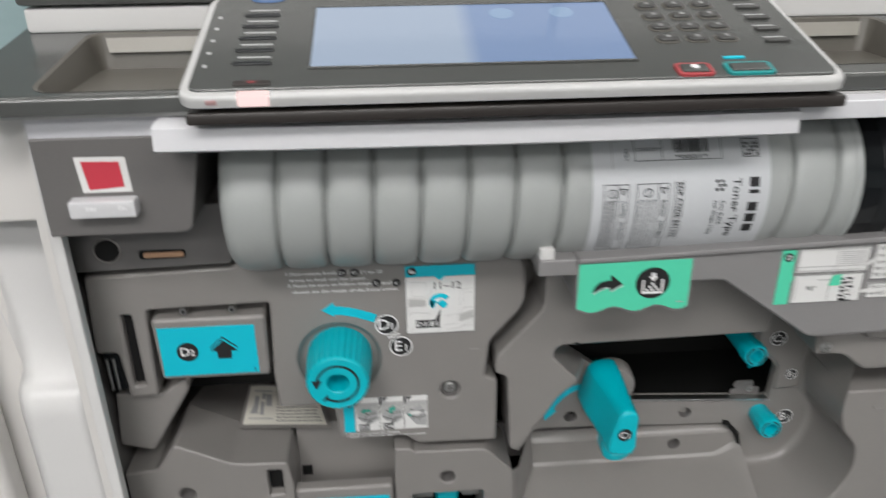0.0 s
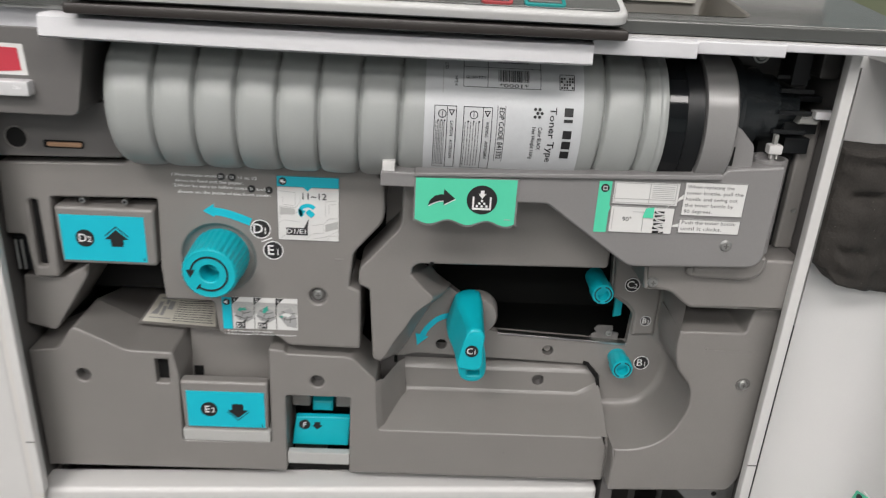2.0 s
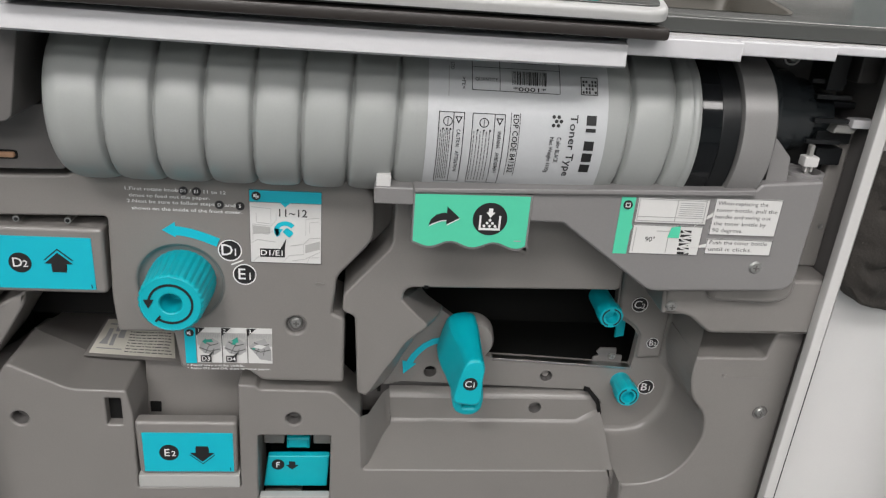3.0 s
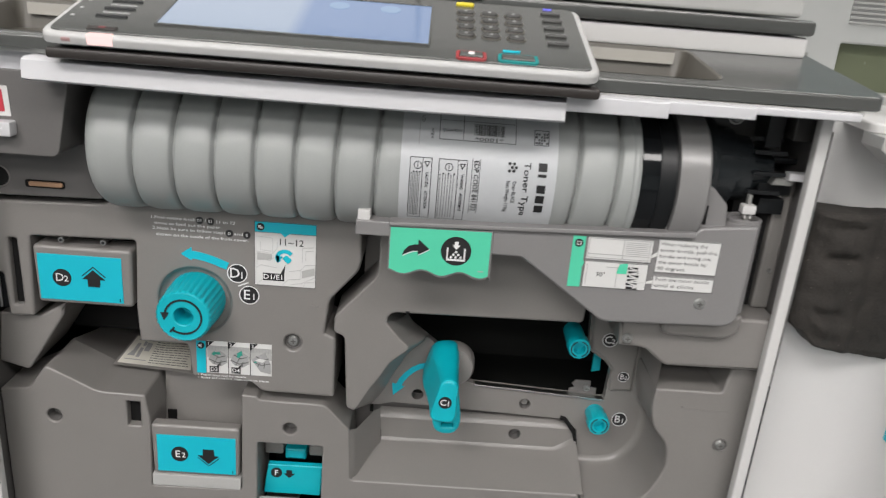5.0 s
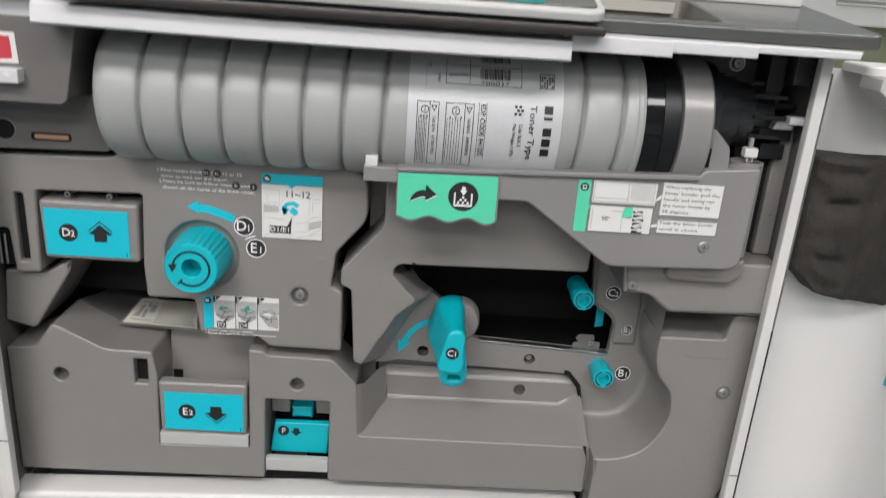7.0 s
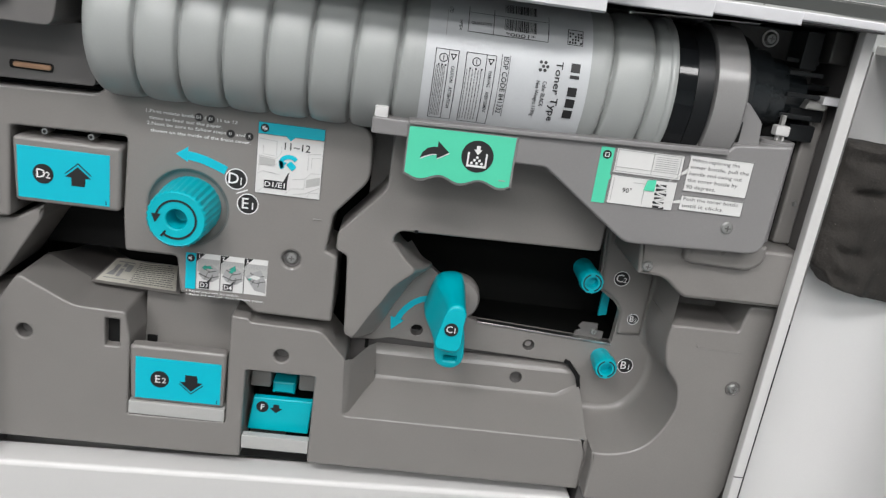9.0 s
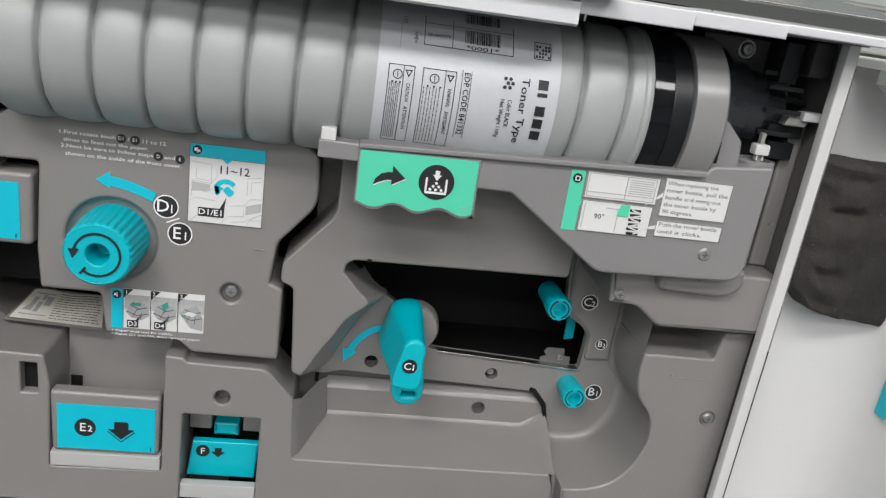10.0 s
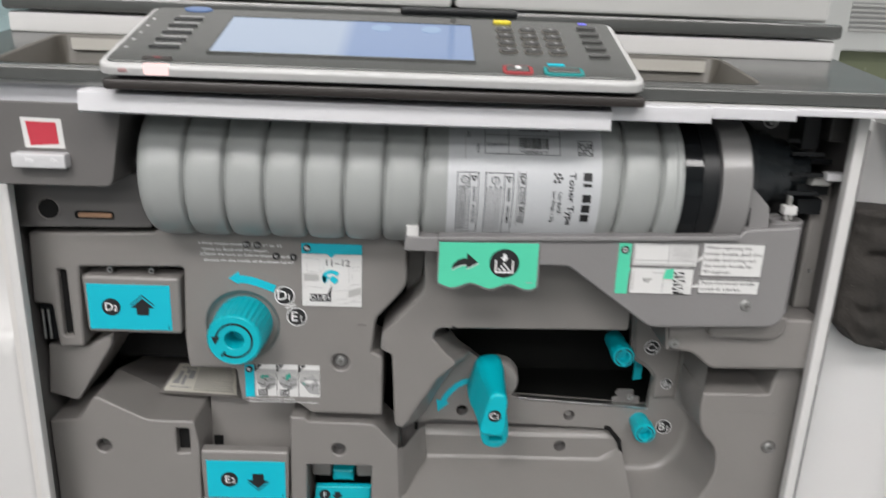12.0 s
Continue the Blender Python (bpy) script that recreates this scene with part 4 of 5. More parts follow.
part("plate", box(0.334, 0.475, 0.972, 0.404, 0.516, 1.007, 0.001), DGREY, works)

# ---- switch housing ----
switch = thing("switch_housing", (-0.145, 0.46, 0.9), "grey housing with power switch, red sticker and service port", "switch")
part("upper_box", slab(rounded([(-0.1905, 0.946, 0.001), (-0.1905, 1.003, 0.001), (-0.101, 1.003, 0.003), (-0.1125, 0.946, 0.006)], 0.003), 0.4105, 0.56, 0.0009), GREY2, switch)
part("lower_box", slab(rounded([(-0.2030, 0.945, 0.001), (-0.104, 0.947, 0.001), (-0.102, 0.9055, 0.004), (-0.2030, 0.9030, 0.001)], 0.002), 0.452, 0.56, 0.0009), GREY2, switch)
st = sticker(rounded([(-0.169, 0.9925), (-0.142, 0.9920), (-0.141, 0.972), (-0.1675, 0.972)], 0.0008), 0.4105, PAPER, switch, "sticker", "white sticker with a red square")
part("red_square", slab([(-0.1655, 0.990), (-0.1455, 0.9895), (-0.1447, 0.9752), (-0.1635, 0.9738)], 0.4095, 0.4099, 0), RED, st)
rk = part("rocker", box(-0.1745, 0.402, 0.9595, -0.1385, 0.415, 0.9695, 0.0015), CLEAR, switch, "translucent switch flap")
words("On", -0.1455, 0.9655, 0.4017, 0.0025, rk)
words("Stby", -0.162, 0.9655, 0.4017, 0.0025, rk)
# Port hole and slot are flat shapes with their shade painted on.
part("port_hole", slab(disc(-0.178, 0.918, 0.0078, 32), 0.4515, 0.4519, 0), DARK, switch, "round dark port")
part("port_rim", turned([(0.0088, 0.4516), (0.0078, 0.4508), (0.0074, 0.4516)], 32, "y", (-0.178, 0, 0.918), close=False), GREY, switch)
part("port_slot", slab(rounded(rect(-0.1590, 0.9112, -0.1300, 0.9170), 0.002), 0.4513, 0.4519, 0), DARK, switch)
part("port_plug", slab(rounded(rect(-0.1560, 0.9125, -0.1310, 0.9160), 0.0016), 0.4495, 0.4525, 0.0008), CORK, switch, "tan port plug")
# Dark block paints the shade under the housing.
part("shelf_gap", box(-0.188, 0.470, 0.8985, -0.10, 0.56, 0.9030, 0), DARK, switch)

# ---- upper left inner cover ----
cover = thing("inner_cover", (-0.06, 0.47, 0.745), "dark grey upper inner cover with jam clearing labels", "inner cover", "inner covers")
CY = 0.458
d_out = [(-0.1995, 0.897), (-0.104, 0.9), (-0.096, 0.906), (0.070, 0.909), (0.090, 0.897, 0.008), (0.0915, 0.862, 0.008), (0.067, 0.833, 0.004), (0.064, 0.804, 0.001), (0.073, 0.8), (0.073, 0.746), (0.014, 0.747), (0.004, 0.756), (-0.043, 0.757), (-0.046, 0.786), (-0.084, 0.786), (-0.0855, 0.814), (-0.083, 0.872), (-0.164, 0.870), (-0.1665, 0.802), (-0.186, 0.801), (-0.188, 0.838), (-0.2025, 0.838)]
slot = rounded([(-0.181, 0.867), (-0.1745, 0.867), (-0.174, 0.812), (-0.1815, 0.811)], 0.002)
KX, KZ, KR = -0.0390, 0.8245, 0.0216
part("shell", slab(rounded(d_out, 0.003), CY, 0.515, 0.0025, [slot, disc(KX, KZ, 0.0285, 48), disc(0.0385, 0.794, 0.0068, 28)]), GREY, cover)
part("knob_dish", turned([(0.0285, CY + 0.0025), (0.0278, CY + 0.0042), (0.0262, CY + 0.0060), (0.0240, CY + 0.0072), (0.0, CY + 0.0078)], 48, "y", (KX, 0, KZ), close=False), GREY, cover, "shallow round dish behind the knob", 60)
# Sheets behind slot and recess are painted as dark as their shade.
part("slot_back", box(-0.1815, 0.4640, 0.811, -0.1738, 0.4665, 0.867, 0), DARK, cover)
part("recess_back", box(-0.187, 0.53, 0.76, -0.04, 0.535, 0.895, 0), DARK, cover, "near-black sheet painting the shade of the recess")
part("lug", slab(rounded([(-0.199, 0.7995), (-0.167, 0.7985), (-0.145, 0.812), (-0.148, 0.80), (-0.180, 0.7485, 0.004), (-0.2035, 0.755)], 0.002), 0.466, 0.53, 0.002), GREY, cover)
part("latch_plate", box(-0.2, 0.4625, 0.806, -0.188, 0.47, 0.836, 0.0005), BLACK, cover)
for lx in (-0.197, -0.1925):
    part("latch_bar", turned([(0.0012, 0.808), (0.0012, 0.833)], 12, "z", (lx, 0.460, 0)), STEEL, cover, "bright steel latch bar")
for bx in (-0.140, -0.108):
    part("pivot", turned([(0.0022, 0.458), (0.0022, 0.47)], 14, "y", (bx, 0, 0.8685)), STEEL, cover)
    part("pivot_dark", turned([(0.0012, 0.4575), (0.0012, 0.46)], 12, "y", (bx, 0, 0.8685)), BLACK, cover)
screw(cover, 0.0385, 0.794, CY + 0.004, 0.0046)
# Recessed seat in darker grey, part of its shade painted.
part("screw_seat", turned([(0.0068, CY + 0.0025), (0.0066, CY + 0.005), (0.0, CY + 0.0053)], 28, "y", (0.0385, 0, 0.794), close=False), GREY2, cover)
for body, x0, x1, z in (("1.First rotate knob", -0.0707, -0.0372, 0.8928), ("/", -0.0294, -0.0281, 0.8925), ("11 to 12", -0.0212, -0.0070, 0.8922), ("times to feed out the paper.", -0.0677, -0.0166, 0.8882), ("2.Next be sure to follow steps", -0.0693, -0.0139, 0.8842), ("and", -0.0073, -0.0004, 0.8836), ("shown on the inside of the front cover.", -0.0667, 0.0036, 0.8793)):
    words(body, x0, z, CY - 0.0003, 0.0024, cover, PRINTW, x1 - x0, "LEFT", turn=0.4)
for body, bx, bz in (("D1", -0.0331, 0.8926), ("E1", -0.0248, 0.8924), ("D", -0.0106, 0.8838), ("E", 0.0027, 0.8834)):
    mini = part("mini_badge", slab(disc(bx, bz, 0.0029, 20), CY - 0.0008, CY - 0.0003, 0), INK, cover)
    words(body, bx, bz, CY - 0.001, 0.0023, mini)
arc = [(-0.0125 - 0.030 * k / 10, 0.8565 + 0.0078 * math.sin(math.pi * 0.5 * k / 10)) for k in range(11)]
arrow = part("arrow", slab(stroke(arc, 0.0062), CY - 0.0006, CY, 0), TEALP, cover, "curved teal arrow")
part("arrow_head", slab([(-0.0400, 0.8595), (-0.0400, 0.8705), (-0.0485, 0.8645)], CY - 0.0007, CY, 0), TEALP, arrow)
badge(cover, -0.0050, 0.8512, CY, 0.0080, "D", "1")
badge(cover, 0.0042, 0.8335, CY, 0.0080, "E", "1")
part("slash", slab(stroke([(-0.0045, 0.8405), (0.0035, 0.8440)], 0.0009), CY - 0.0004, CY, 0), PRINTW, cover)
# picture label with 11~12
pl = sticker(rect(0.0085, 0.843, 0.056, 0.8865), CY, PAPER, cover, "picture_label", "white picture label with teal heading")
sticker(rect(0.0085, 0.8870, 0.056, 0.8955), CY, TEALP, pl, "heading")
sticker([(0.0285, 0.8872), (0.0355, 0.8872), (0.032, 0.8838)], CY - 0.0004, TEALP, pl, "pointer")
part("sign_disc", slab(disc(0.0132, 0.8912, 0.0030, 20), CY - 0.0009, CY - 0.0004, 0), INK, pl)
bars([(0.0115, 0.8905, 0.0128, 0.8925), (0.0130, 0.8895, 0.0136, 0.8928), (0.0138, 0.8900, 0.0150, 0.8915)], CY - 0.0010, PRINTW, pl)
PY = CY - 0.0006
words("11~12", 0.0365, 0.8795, PY, 0.0055, pl, INK, 0.0185)
bars(frame_bars(0.0085, 0.843, 0.056, 0.8955, 0.0003), PY, INKM, pl, "label_edge")
for line in (((0.0095, 0.8575), (0.0135, 0.8600), (0.0255, 0.8585)), ((0.0100, 0.8835), (0.0225, 0.8825), (0.0225, 0.8700), (0.0105, 0.8712)), ((0.0105, 0.8712), (0.0105, 0.8600)), ((0.0130, 0.8790), (0.0130, 0.8725), (0.0215, 0.8718)), ((0.0225, 0.8700), (0.0260, 0.8745), (0.0260, 0.8795)), ((0.0350, 0.8560), (0.0440, 0.8575), (0.0440, 0.8500), (0.0352, 0.8490)), ((0.0440, 0.8575), (0.0480, 0.8620), (0.0550, 0.8625)), ((0.0455, 0.8640), (0.0455, 0.8760), (0.0545, 0.8770)), ((0.0480, 0.8660), (0.0480, 0.8735), (0.0540, 0.8742)), ((0.0365, 0.8450), (0.0450, 0.8465), (0.0550, 0.8520)), ((0.0105, 0.8440), (0.0140, 0.8475)), ((0.0465, 0.8440), (0.0480, 0.8475), (0.0545, 0.8480)), ((0.0150, 0.8650), (0.0205, 0.8640), (0.0235, 0.8668)), ((0.0300, 0.8440), (0.0345, 0.8490)), ((0.0505, 0.8560), (0.0545, 0.8590))):
    part("picture_line", slab(stroke(line, 0.00028), PY - 0.0003, PY, 0), INKL, pl)
part("picture_shade", slab([(0.0452, 0.8570), (0.0550, 0.8600), (0.0550, 0.8540), (0.0452, 0.8510)], PY - 0.0002, PY + 0.0001, 0), PALE, pl)
part("picture_shade", slab([(0.0108, 0.8702), (0.0220, 0.8692), (0.0220, 0.8650), (0.0108, 0.8640)], PY - 0.0002, PY + 0.0001, 0), PALE, pl)
curl = stroke([(0.0320 + 0.0060 * math.cos(a), 0.8672 + 0.0052 * math.sin(a)) for a in np.linspace(0.6, 3.9, 12)], 0.0030)
part("picture_arrow", slab(curl, PY - 0.0005, PY - 0.0001, 0), TEALP, pl)
part("picture_arrow", slab([(0.0245, 0.8690), (0.0305, 0.8680), (0.0262, 0.8630)], PY - 0.0005, PY - 0.0001, 0), TEALP, pl)
part("picture_knob", slab(rounded([(0.0300, 0.8665), (0.0332, 0.8695), (0.0375, 0.8655), (0.0345, 0.8622)], 0.0012), PY - 0.0008, PY - 0.0002, 0), TEALP, pl)
part("flag", slab([(0.0150, 0.8475), (0.0315, 0.8475), (0.0315, 0.8535), (0.0325, 0.8615), (0.0285, 0.8535), (0.0150, 0.8535)], PY - 0.0004, PY, 0), INK, pl)
words("D1/E1", 0.0232, 0.8505, PY - 0.0006, 0.0040, pl, PRINTW, 0.0145)
part("moulded_pip", box(0.0525, CY - 0.0009, 0.8272, 0.0590, CY + 0.002, 0.8283, 0.0004), GREY, cover)
# three-step label
tl = sticker(rect(-0.0390, 0.7615, -0.0315, 0.7905), CY, TEALP, cover, "step_label", "three-picture jam label with teal margin")
part("sign_disc", slab(disc(-0.0352, 0.7865, 0.0029, 20), CY - 0.0009, CY - 0.0005, 0), INK, tl)
bars([(-0.0370, 0.7858, -0.0355, 0.7875), (-0.0352, 0.7850, -0.0346, 0.7882)], CY - 0.0010, PRINTW, tl)
sticker(rect(-0.0308, 0.7622, 0.0218, 0.7910), CY, PAPER, tl, "picture")
for k in range(3):
    x = -0.0308 + k * 0.0177
    part("picture_ground", slab(rect(x + 0.0006, 0.7765, x + 0.0171, 0.7870), PY - 0.0001, PY + 0.0001, 0), PALE, tl)
    bars([(x + 0.0012 + 0.0012 * i, 0.7835 - 0.0004 * (i % 3), x + 0.0017 + 0.0012 * i, 0.7868) for i in range(13)], PY - 0.0001, INKG, tl, "hatching")
    mass = part("picture_mass", slab([(x + 0.0015, 0.7745), (x + 0.0050, 0.7705), (x + 0.0120, 0.7690), (x + 0.0168, 0.7725), (x + 0.0162, 0.7790), (x + 0.0110, 0.7825), (x + 0.0040, 0.7805)] if k < 2 else [(x + 0.0010, 0.7765), (x + 0.0085, 0.7660), (x + 0.0165, 0.7645), (x + 0.0165, 0.7735), (x + 0.0120, 0.7830), (x + 0.0055, 0.7800)], PY - 0.0004, PY - 0.0001, 0), INKG, tl)
    for line in (((0.0020, 0.7750), (0.0090, 0.7720), (0.0160, 0.7740)), ((0.0060, 0.7708), (0.0085, 0.7765), (0.0150, 0.7785)), ((0.0045, 0.7800), (0.0100, 0.7770)), ((0.0110, 0.7692), (0.0118, 0.7745))):
        part("picture_line", slab(stroke([(x + u, v) for u, v in line], 0.0005), PY - 0.0007, PY - 0.0004, 0), INKM, mass)
    if k < 2:
        part("picture_arrow", slab([(x + 0.0042, 0.7800), (x + 0.0068, 0.7828), (x + 0.0068, 0.7815), (x + 0.0105, 0.7818), (x + 0.0116, 0.7798), (x + 0.0068, 0.7796), (x + 0.0066, 0.7782)] if k == 0 else [(x + 0.0066, 0.7782), (x + 0.0076, 0.7808), (x + 0.0066, 0.7812), (x + 0.0108, 0.7842), (x + 0.0116, 0.7798), (x + 0.0104, 0.7800), (x + 0.0090, 0.7780)], PY - 0.0010, PY - 0.0005, 0), SEAGREEN, tl)
    else:
        part("picture_sheet", slab([(x + 0.0040, 0.7762), (x + 0.0072, 0.7785), (x + 0.0130, 0.7772), (x + 0.0098, 0.7748)], PY - 0.0010, PY - 0.0005, 0), PAPER, tl)
        part("picture_arrow", slab([(x + 0.0030, 0.7752), (x + 0.0060, 0.7758), (x + 0.0045, 0.7740)], PY - 0.0011, PY - 0.0006, 0), SEAGREEN, tl)
    part("corner_flag", slab([(x, 0.7910), (x + 0.0062, 0.7910), (x, 0.7845)], PY - 0.0004, PY, 0), INK, tl)
    words(str(k + 1), x + 0.0020, 0.7888, PY - 0.0006, 0.0030, tl)
    if k:
        bars([(x - 0.0002, 0.7622, x + 0.0002, 0.791)], PY - 0.0004, INK, tl)
    if k < 2:
        part("flag", slab([(x + 0.0025, 0.7635), (x + 0.0098, 0.7635), (x + 0.0098, 0.7685), (x + 0.0112, 0.7725), (x + 0.0078, 0.7688), (x + 0.0025, 0.7688)], PY - 0.0011, PY - 0.0008, 0), INK, tl)
        words(("D3", "D4")[k], x + 0.0062, 0.7661, PY - 0.0013, 0.0036, tl)
words("• Paper may not be visible.", -0.0385, 0.7598, CY - 0.0004, 0.0018, cover, PRINTW, 0.040, "LEFT")
words("• Raise D3 and D4, then remove paper.", -0.0385, 0.7572, CY - 0.0004, 0.0018, cover, PRINTW, 0.059, "LEFT")

# ---- jam release levers ----


def pit(parent, x, z, y, r):
    # Darker grey than the cover puts some of the pit's shade into its colour.
    return part("screw_pit", turned([(r, y), (r * 0.97, y + 0.009), (r * 0.5, y + 0.0095), (0.0, y + 0.0095)], 28, "y", (x, 0, z), close=False), GREY2, parent, "deep round screw recess")


def up_arrow(x, z, s, down=False):
    k = -1 if down else 1
    return [(x, z + k * 0.0085 * s), (x + 0.0095 * s, z), (x + 0.0048 * s, z), (x + 0.0048 * s, z - k * 0.0065 * s), (x - 0.0048 * s, z - k * 0.0065 * s), (x - 0.0048 * s, z), (x - 0.0095 * s, z)]


def lever(x0, z0, x1, z1, y, letter, digit, down, lab, bx, ax, deep):
    ob = thing("release_lever", ((x0 + x1) / 2, y + 0.03, z0), "grey release lever plate with teal %s%s label" % (letter, digit), "lever", "release levers")
    part("plate", slab(rounded([(x0, z0), (x1, z0), (x1 + 0.001, z1), (x0 - 0.001, z1)], 0.0035), y, y + deep, 0.0028, seg=4), GREY, ob)
    l0 = sticker(rect(*lab), y, TEALP, ob, "label", "teal label with black badge and arrow")
    zc = (lab[1] + lab[3]) / 2
    part("badge", slab(disc(bx, zc, 0.0072, 28), y - 0.0010, y - 0.0006, 0), INK, l0)
    words(letter, bx - 0.0016, zc, y - 0.0012, 0.0068, l0)
    words(digit, bx + 0.0034, zc - 0.0008, y - 0.0012, 0.0050, l0)
    rise = -0.0022 if down else 0.0022
    part("arrow_edge", slab(up_arrow(ax, zc + rise, 1.02, down), y - 0.0007, y - 0.0005, 0), INK, l0)
    part("arrow_side", slab(up_arrow(ax, zc + rise * 0.82, 0.93, down), y - 0.0009, y - 0.0007, 0), TEALP, l0)
    part("arrow", slab(up_arrow(ax, zc, 0.95, down), y - 0.0012, y - 0.0009, 0), INK, l0)
    bars([(lab[2] - 0.0028, lab[1] + 0.0012, lab[2] - 0.0022, lab[1] + 0.004)], y - 0.0006, INK, l0)
    return ob


lever(-0.1615, 0.8155, -0.0875, 0.8635, 0.457, "D", "2", False, (-0.1590, 0.8190, -0.0945, 0.8570), -0.141, -0.1165, 0.022)
lever(-0.0795, 0.6600, -0.0065, 0.7085, 0.459, "E", "2", True, (-0.0755, 0.6630, -0.0090, 0.6990), -0.0565, -0.0320, 0.009)

# ---- green-blue rotary knob ----
knob = thing("rotary_knob", (-0.0385, 0.458, 0.80), "ribbed teal plastic jam knob with black arrows", "knob")
bm = bmesh.new()
rings = []
for r, y, rib in ((0.0, 0.4680, 0), (KR + 0.001, 0.4680, 0), (KR + 0.001, 0.455, 1), (KR, 0.440, 1), (KR - 0.0002, 0.4315, 1), (KR - 0.0009, 0.4295, 0.6), (KR - 0.0024, 0.4284, 0), (0.0187, 0.4288, 0), (0.0080, 0.4288, 0), (0.0072, 0.4296, 0), (0.0064, 0.448, 0), (0.0, 0.448, 0)):
    ring = []
    for k in range(144):
        a = 2 * math.pi * k / 144
        rr = max(r, 1e-5) - rib * 0.0011 * (0.5 + 0.5 * math.cos(2 * math.pi * k * 30 / 144)) ** 1.6
        ring.append((KX + rr * math.cos(a), y, KZ + rr * math.sin(a)))
    rings.append(ring + [ring[0]])
part("grip", loft(rings), TEAL, knob, "", 40)
pts = [(KX + 0.0138 * math.cos(radians(a)), KZ + 0.0138 * math.sin(radians(a))) for a in np.linspace(-128, 172, 48)]
part("ring_arrow", slab(stroke(pts, 0.0014), 0.4281, 0.4287, 0), INK, knob)
ex, ez = math.cos(radians(-128)), math.sin(radians(-128))
part("ring_arrow_end", slab(stroke([(KX + 0.0112 * ex, KZ + 0.0112 * ez), (KX + 0.0164 * ex, KZ + 0.0164 * ez)], 0.0014), 0.4280, 0.4286, 0), INK, knob)
part("ring_arrow_head", slab([(KX - 0.0169, KZ + 0.0030), (KX - 0.0105, KZ + 0.0030), (KX - 0.0142, KZ - 0.0034)], 0.4280, 0.4286, 0), INK, knob)

# ---- lower inner cover with pocket ----
low = thing("inner_cover", (0.04, 0.48, 0.606), "dark grey lower inner cover with lever notch and sloping pocket", "inner cover", "inner covers")
LYF = 0.460
l_out = [(-0.203, 0.615), (-0.203, 0.733), (-0.179, 0.735, 0.004), (-0.164, 0.757, 0.004), (-0.123, 0.736, 0.006), (-0.084, 0.735, 0.003), (-0.0805, 0.712), (-0.082, 0.646), (-0.0045, 0.647), (-0.004, 0.742), (0.009, 0.741, 0.003), (0.011, 0.738), (0.066, 0.737, 0.006), (0.087, 0.714, 0.003), (0.0895, 0.664, 0.003), (0.2885, 0.664), (0.2940, 0.650), (0.2940, 0.616), (0.064, 0.616), (0.0645, 0.696), (0.0095, 0.696), (0.0085, 0.616)]
part("shell", slab(rounded(l_out, 0.002), LYF, 0.51, 0.0018, [rounded(rect(-0.0995, 0.705, -0.0885, 0.728), 0.001), disc(-0.1605, 0.710, 0.0060, 28), disc(0.0365, 0.7115, 0.0056, 28)]), GREY, low)
left_top = [(-0.1985, 0.7325), (-0.179, 0.7345), (-0.164, 0.7565), (-0.123, 0.7355), (-0.0845, 0.7345)]
part("sloping_top", loft([[(x, 0.5099, z) for x, z in left_top], [(x + 0.003, 0.55, z - 0.010) for x, z in left_top], [(x + 0.006, 0.60, z - 0.018) for x, z in left_top]]), GREY, low)
part("notch_back", loft([[(-0.0815, 0.494, 0.645), (-0.0045, 0.494, 0.646)], [(-0.0815, 0.499, 0.700), (-0.0045, 0.499, 0.700)], [(-0.0815, 0.504, 0.736), (-0.0045, 0.504, 0.738)], [(-0.0815, 0.560, 0.737), (-0.0045, 0.560, 0.739)]]), GREY, low)
part("notch_hole", slab(rect(-0.079, 0.6900, -0.071, 0.6990), 0.4975, 0.5015, 0), DARK, low)
part("notch_shelf", box(-0.0810, 0.4585, 0.6475, -0.0050, 0.496, 0.6590, 0.001), PALE, low, "pale shelf below the lever")
# Shade of the small window, painted on a shallow sheet.
part("window_dark", box(-0.1, 0.4680, 0.704, -0.088, 0.4740, 0.729, 0), DARK, low)
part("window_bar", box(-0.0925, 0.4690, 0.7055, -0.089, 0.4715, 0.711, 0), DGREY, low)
pk = bmesh.new()
loft([[(0.087, LYF + 0.001, 0.714), (0.089, LYF + 0.001, 0.664)], [(0.0925, 0.466, 0.7128), (0.0945, 0.4665, 0.6655)], [(0.1045, 0.499, 0.7105), (0.1065, 0.494, 0.6735)], [(0.110, 0.507, 0.7095), (0.112, 0.502, 0.6770)]], pk)
floor_l = [(0.089, LYF + 0.001, 0.664), (0.0945, 0.4665, 0.6655), (0.1065, 0.494, 0.6735), (0.1115, 0.5035, 0.6765), (0.1122, 0.5055, 0.6778), (0.1122, 0.5066, 0.6800)]
floor_r = [(0.2885, LYF + 0.001, 0.664), (0.2840, 0.4665, 0.6655), (0.2745, 0.494, 0.6735), (0.2715, 0.5035, 0.6765), (0.2710, 0.5055, 0.6778), (0.2710, 0.5066, 0.6800)]
cheek_r = [(0.2935, 0.4620, 0.6625), (0.2928, 0.4680, 0.6670), (0.2915, 0.4860, 0.6800), (0.2905, 0.4960, 0.6880), (0.2900, 0.5010, 0.6900), (0.2895, 0.5066, 0.6920)]
loft([[a, b] for a, b in zip(floor_l, floor_r)], pk)
loft([[a, b] for a, b in zip(floor_r, cheek_r)], pk)
slab([(0.1122, 0.6800), (0.2710, 0.6800), (0.2895, 0.6920), (0.2850, 0.7000), (0.110, 0.7000)], 0.5066, 0.5069, 0, [disc(0.234, 0.6915, 0.0055, 28)], bm=pk, back=False)
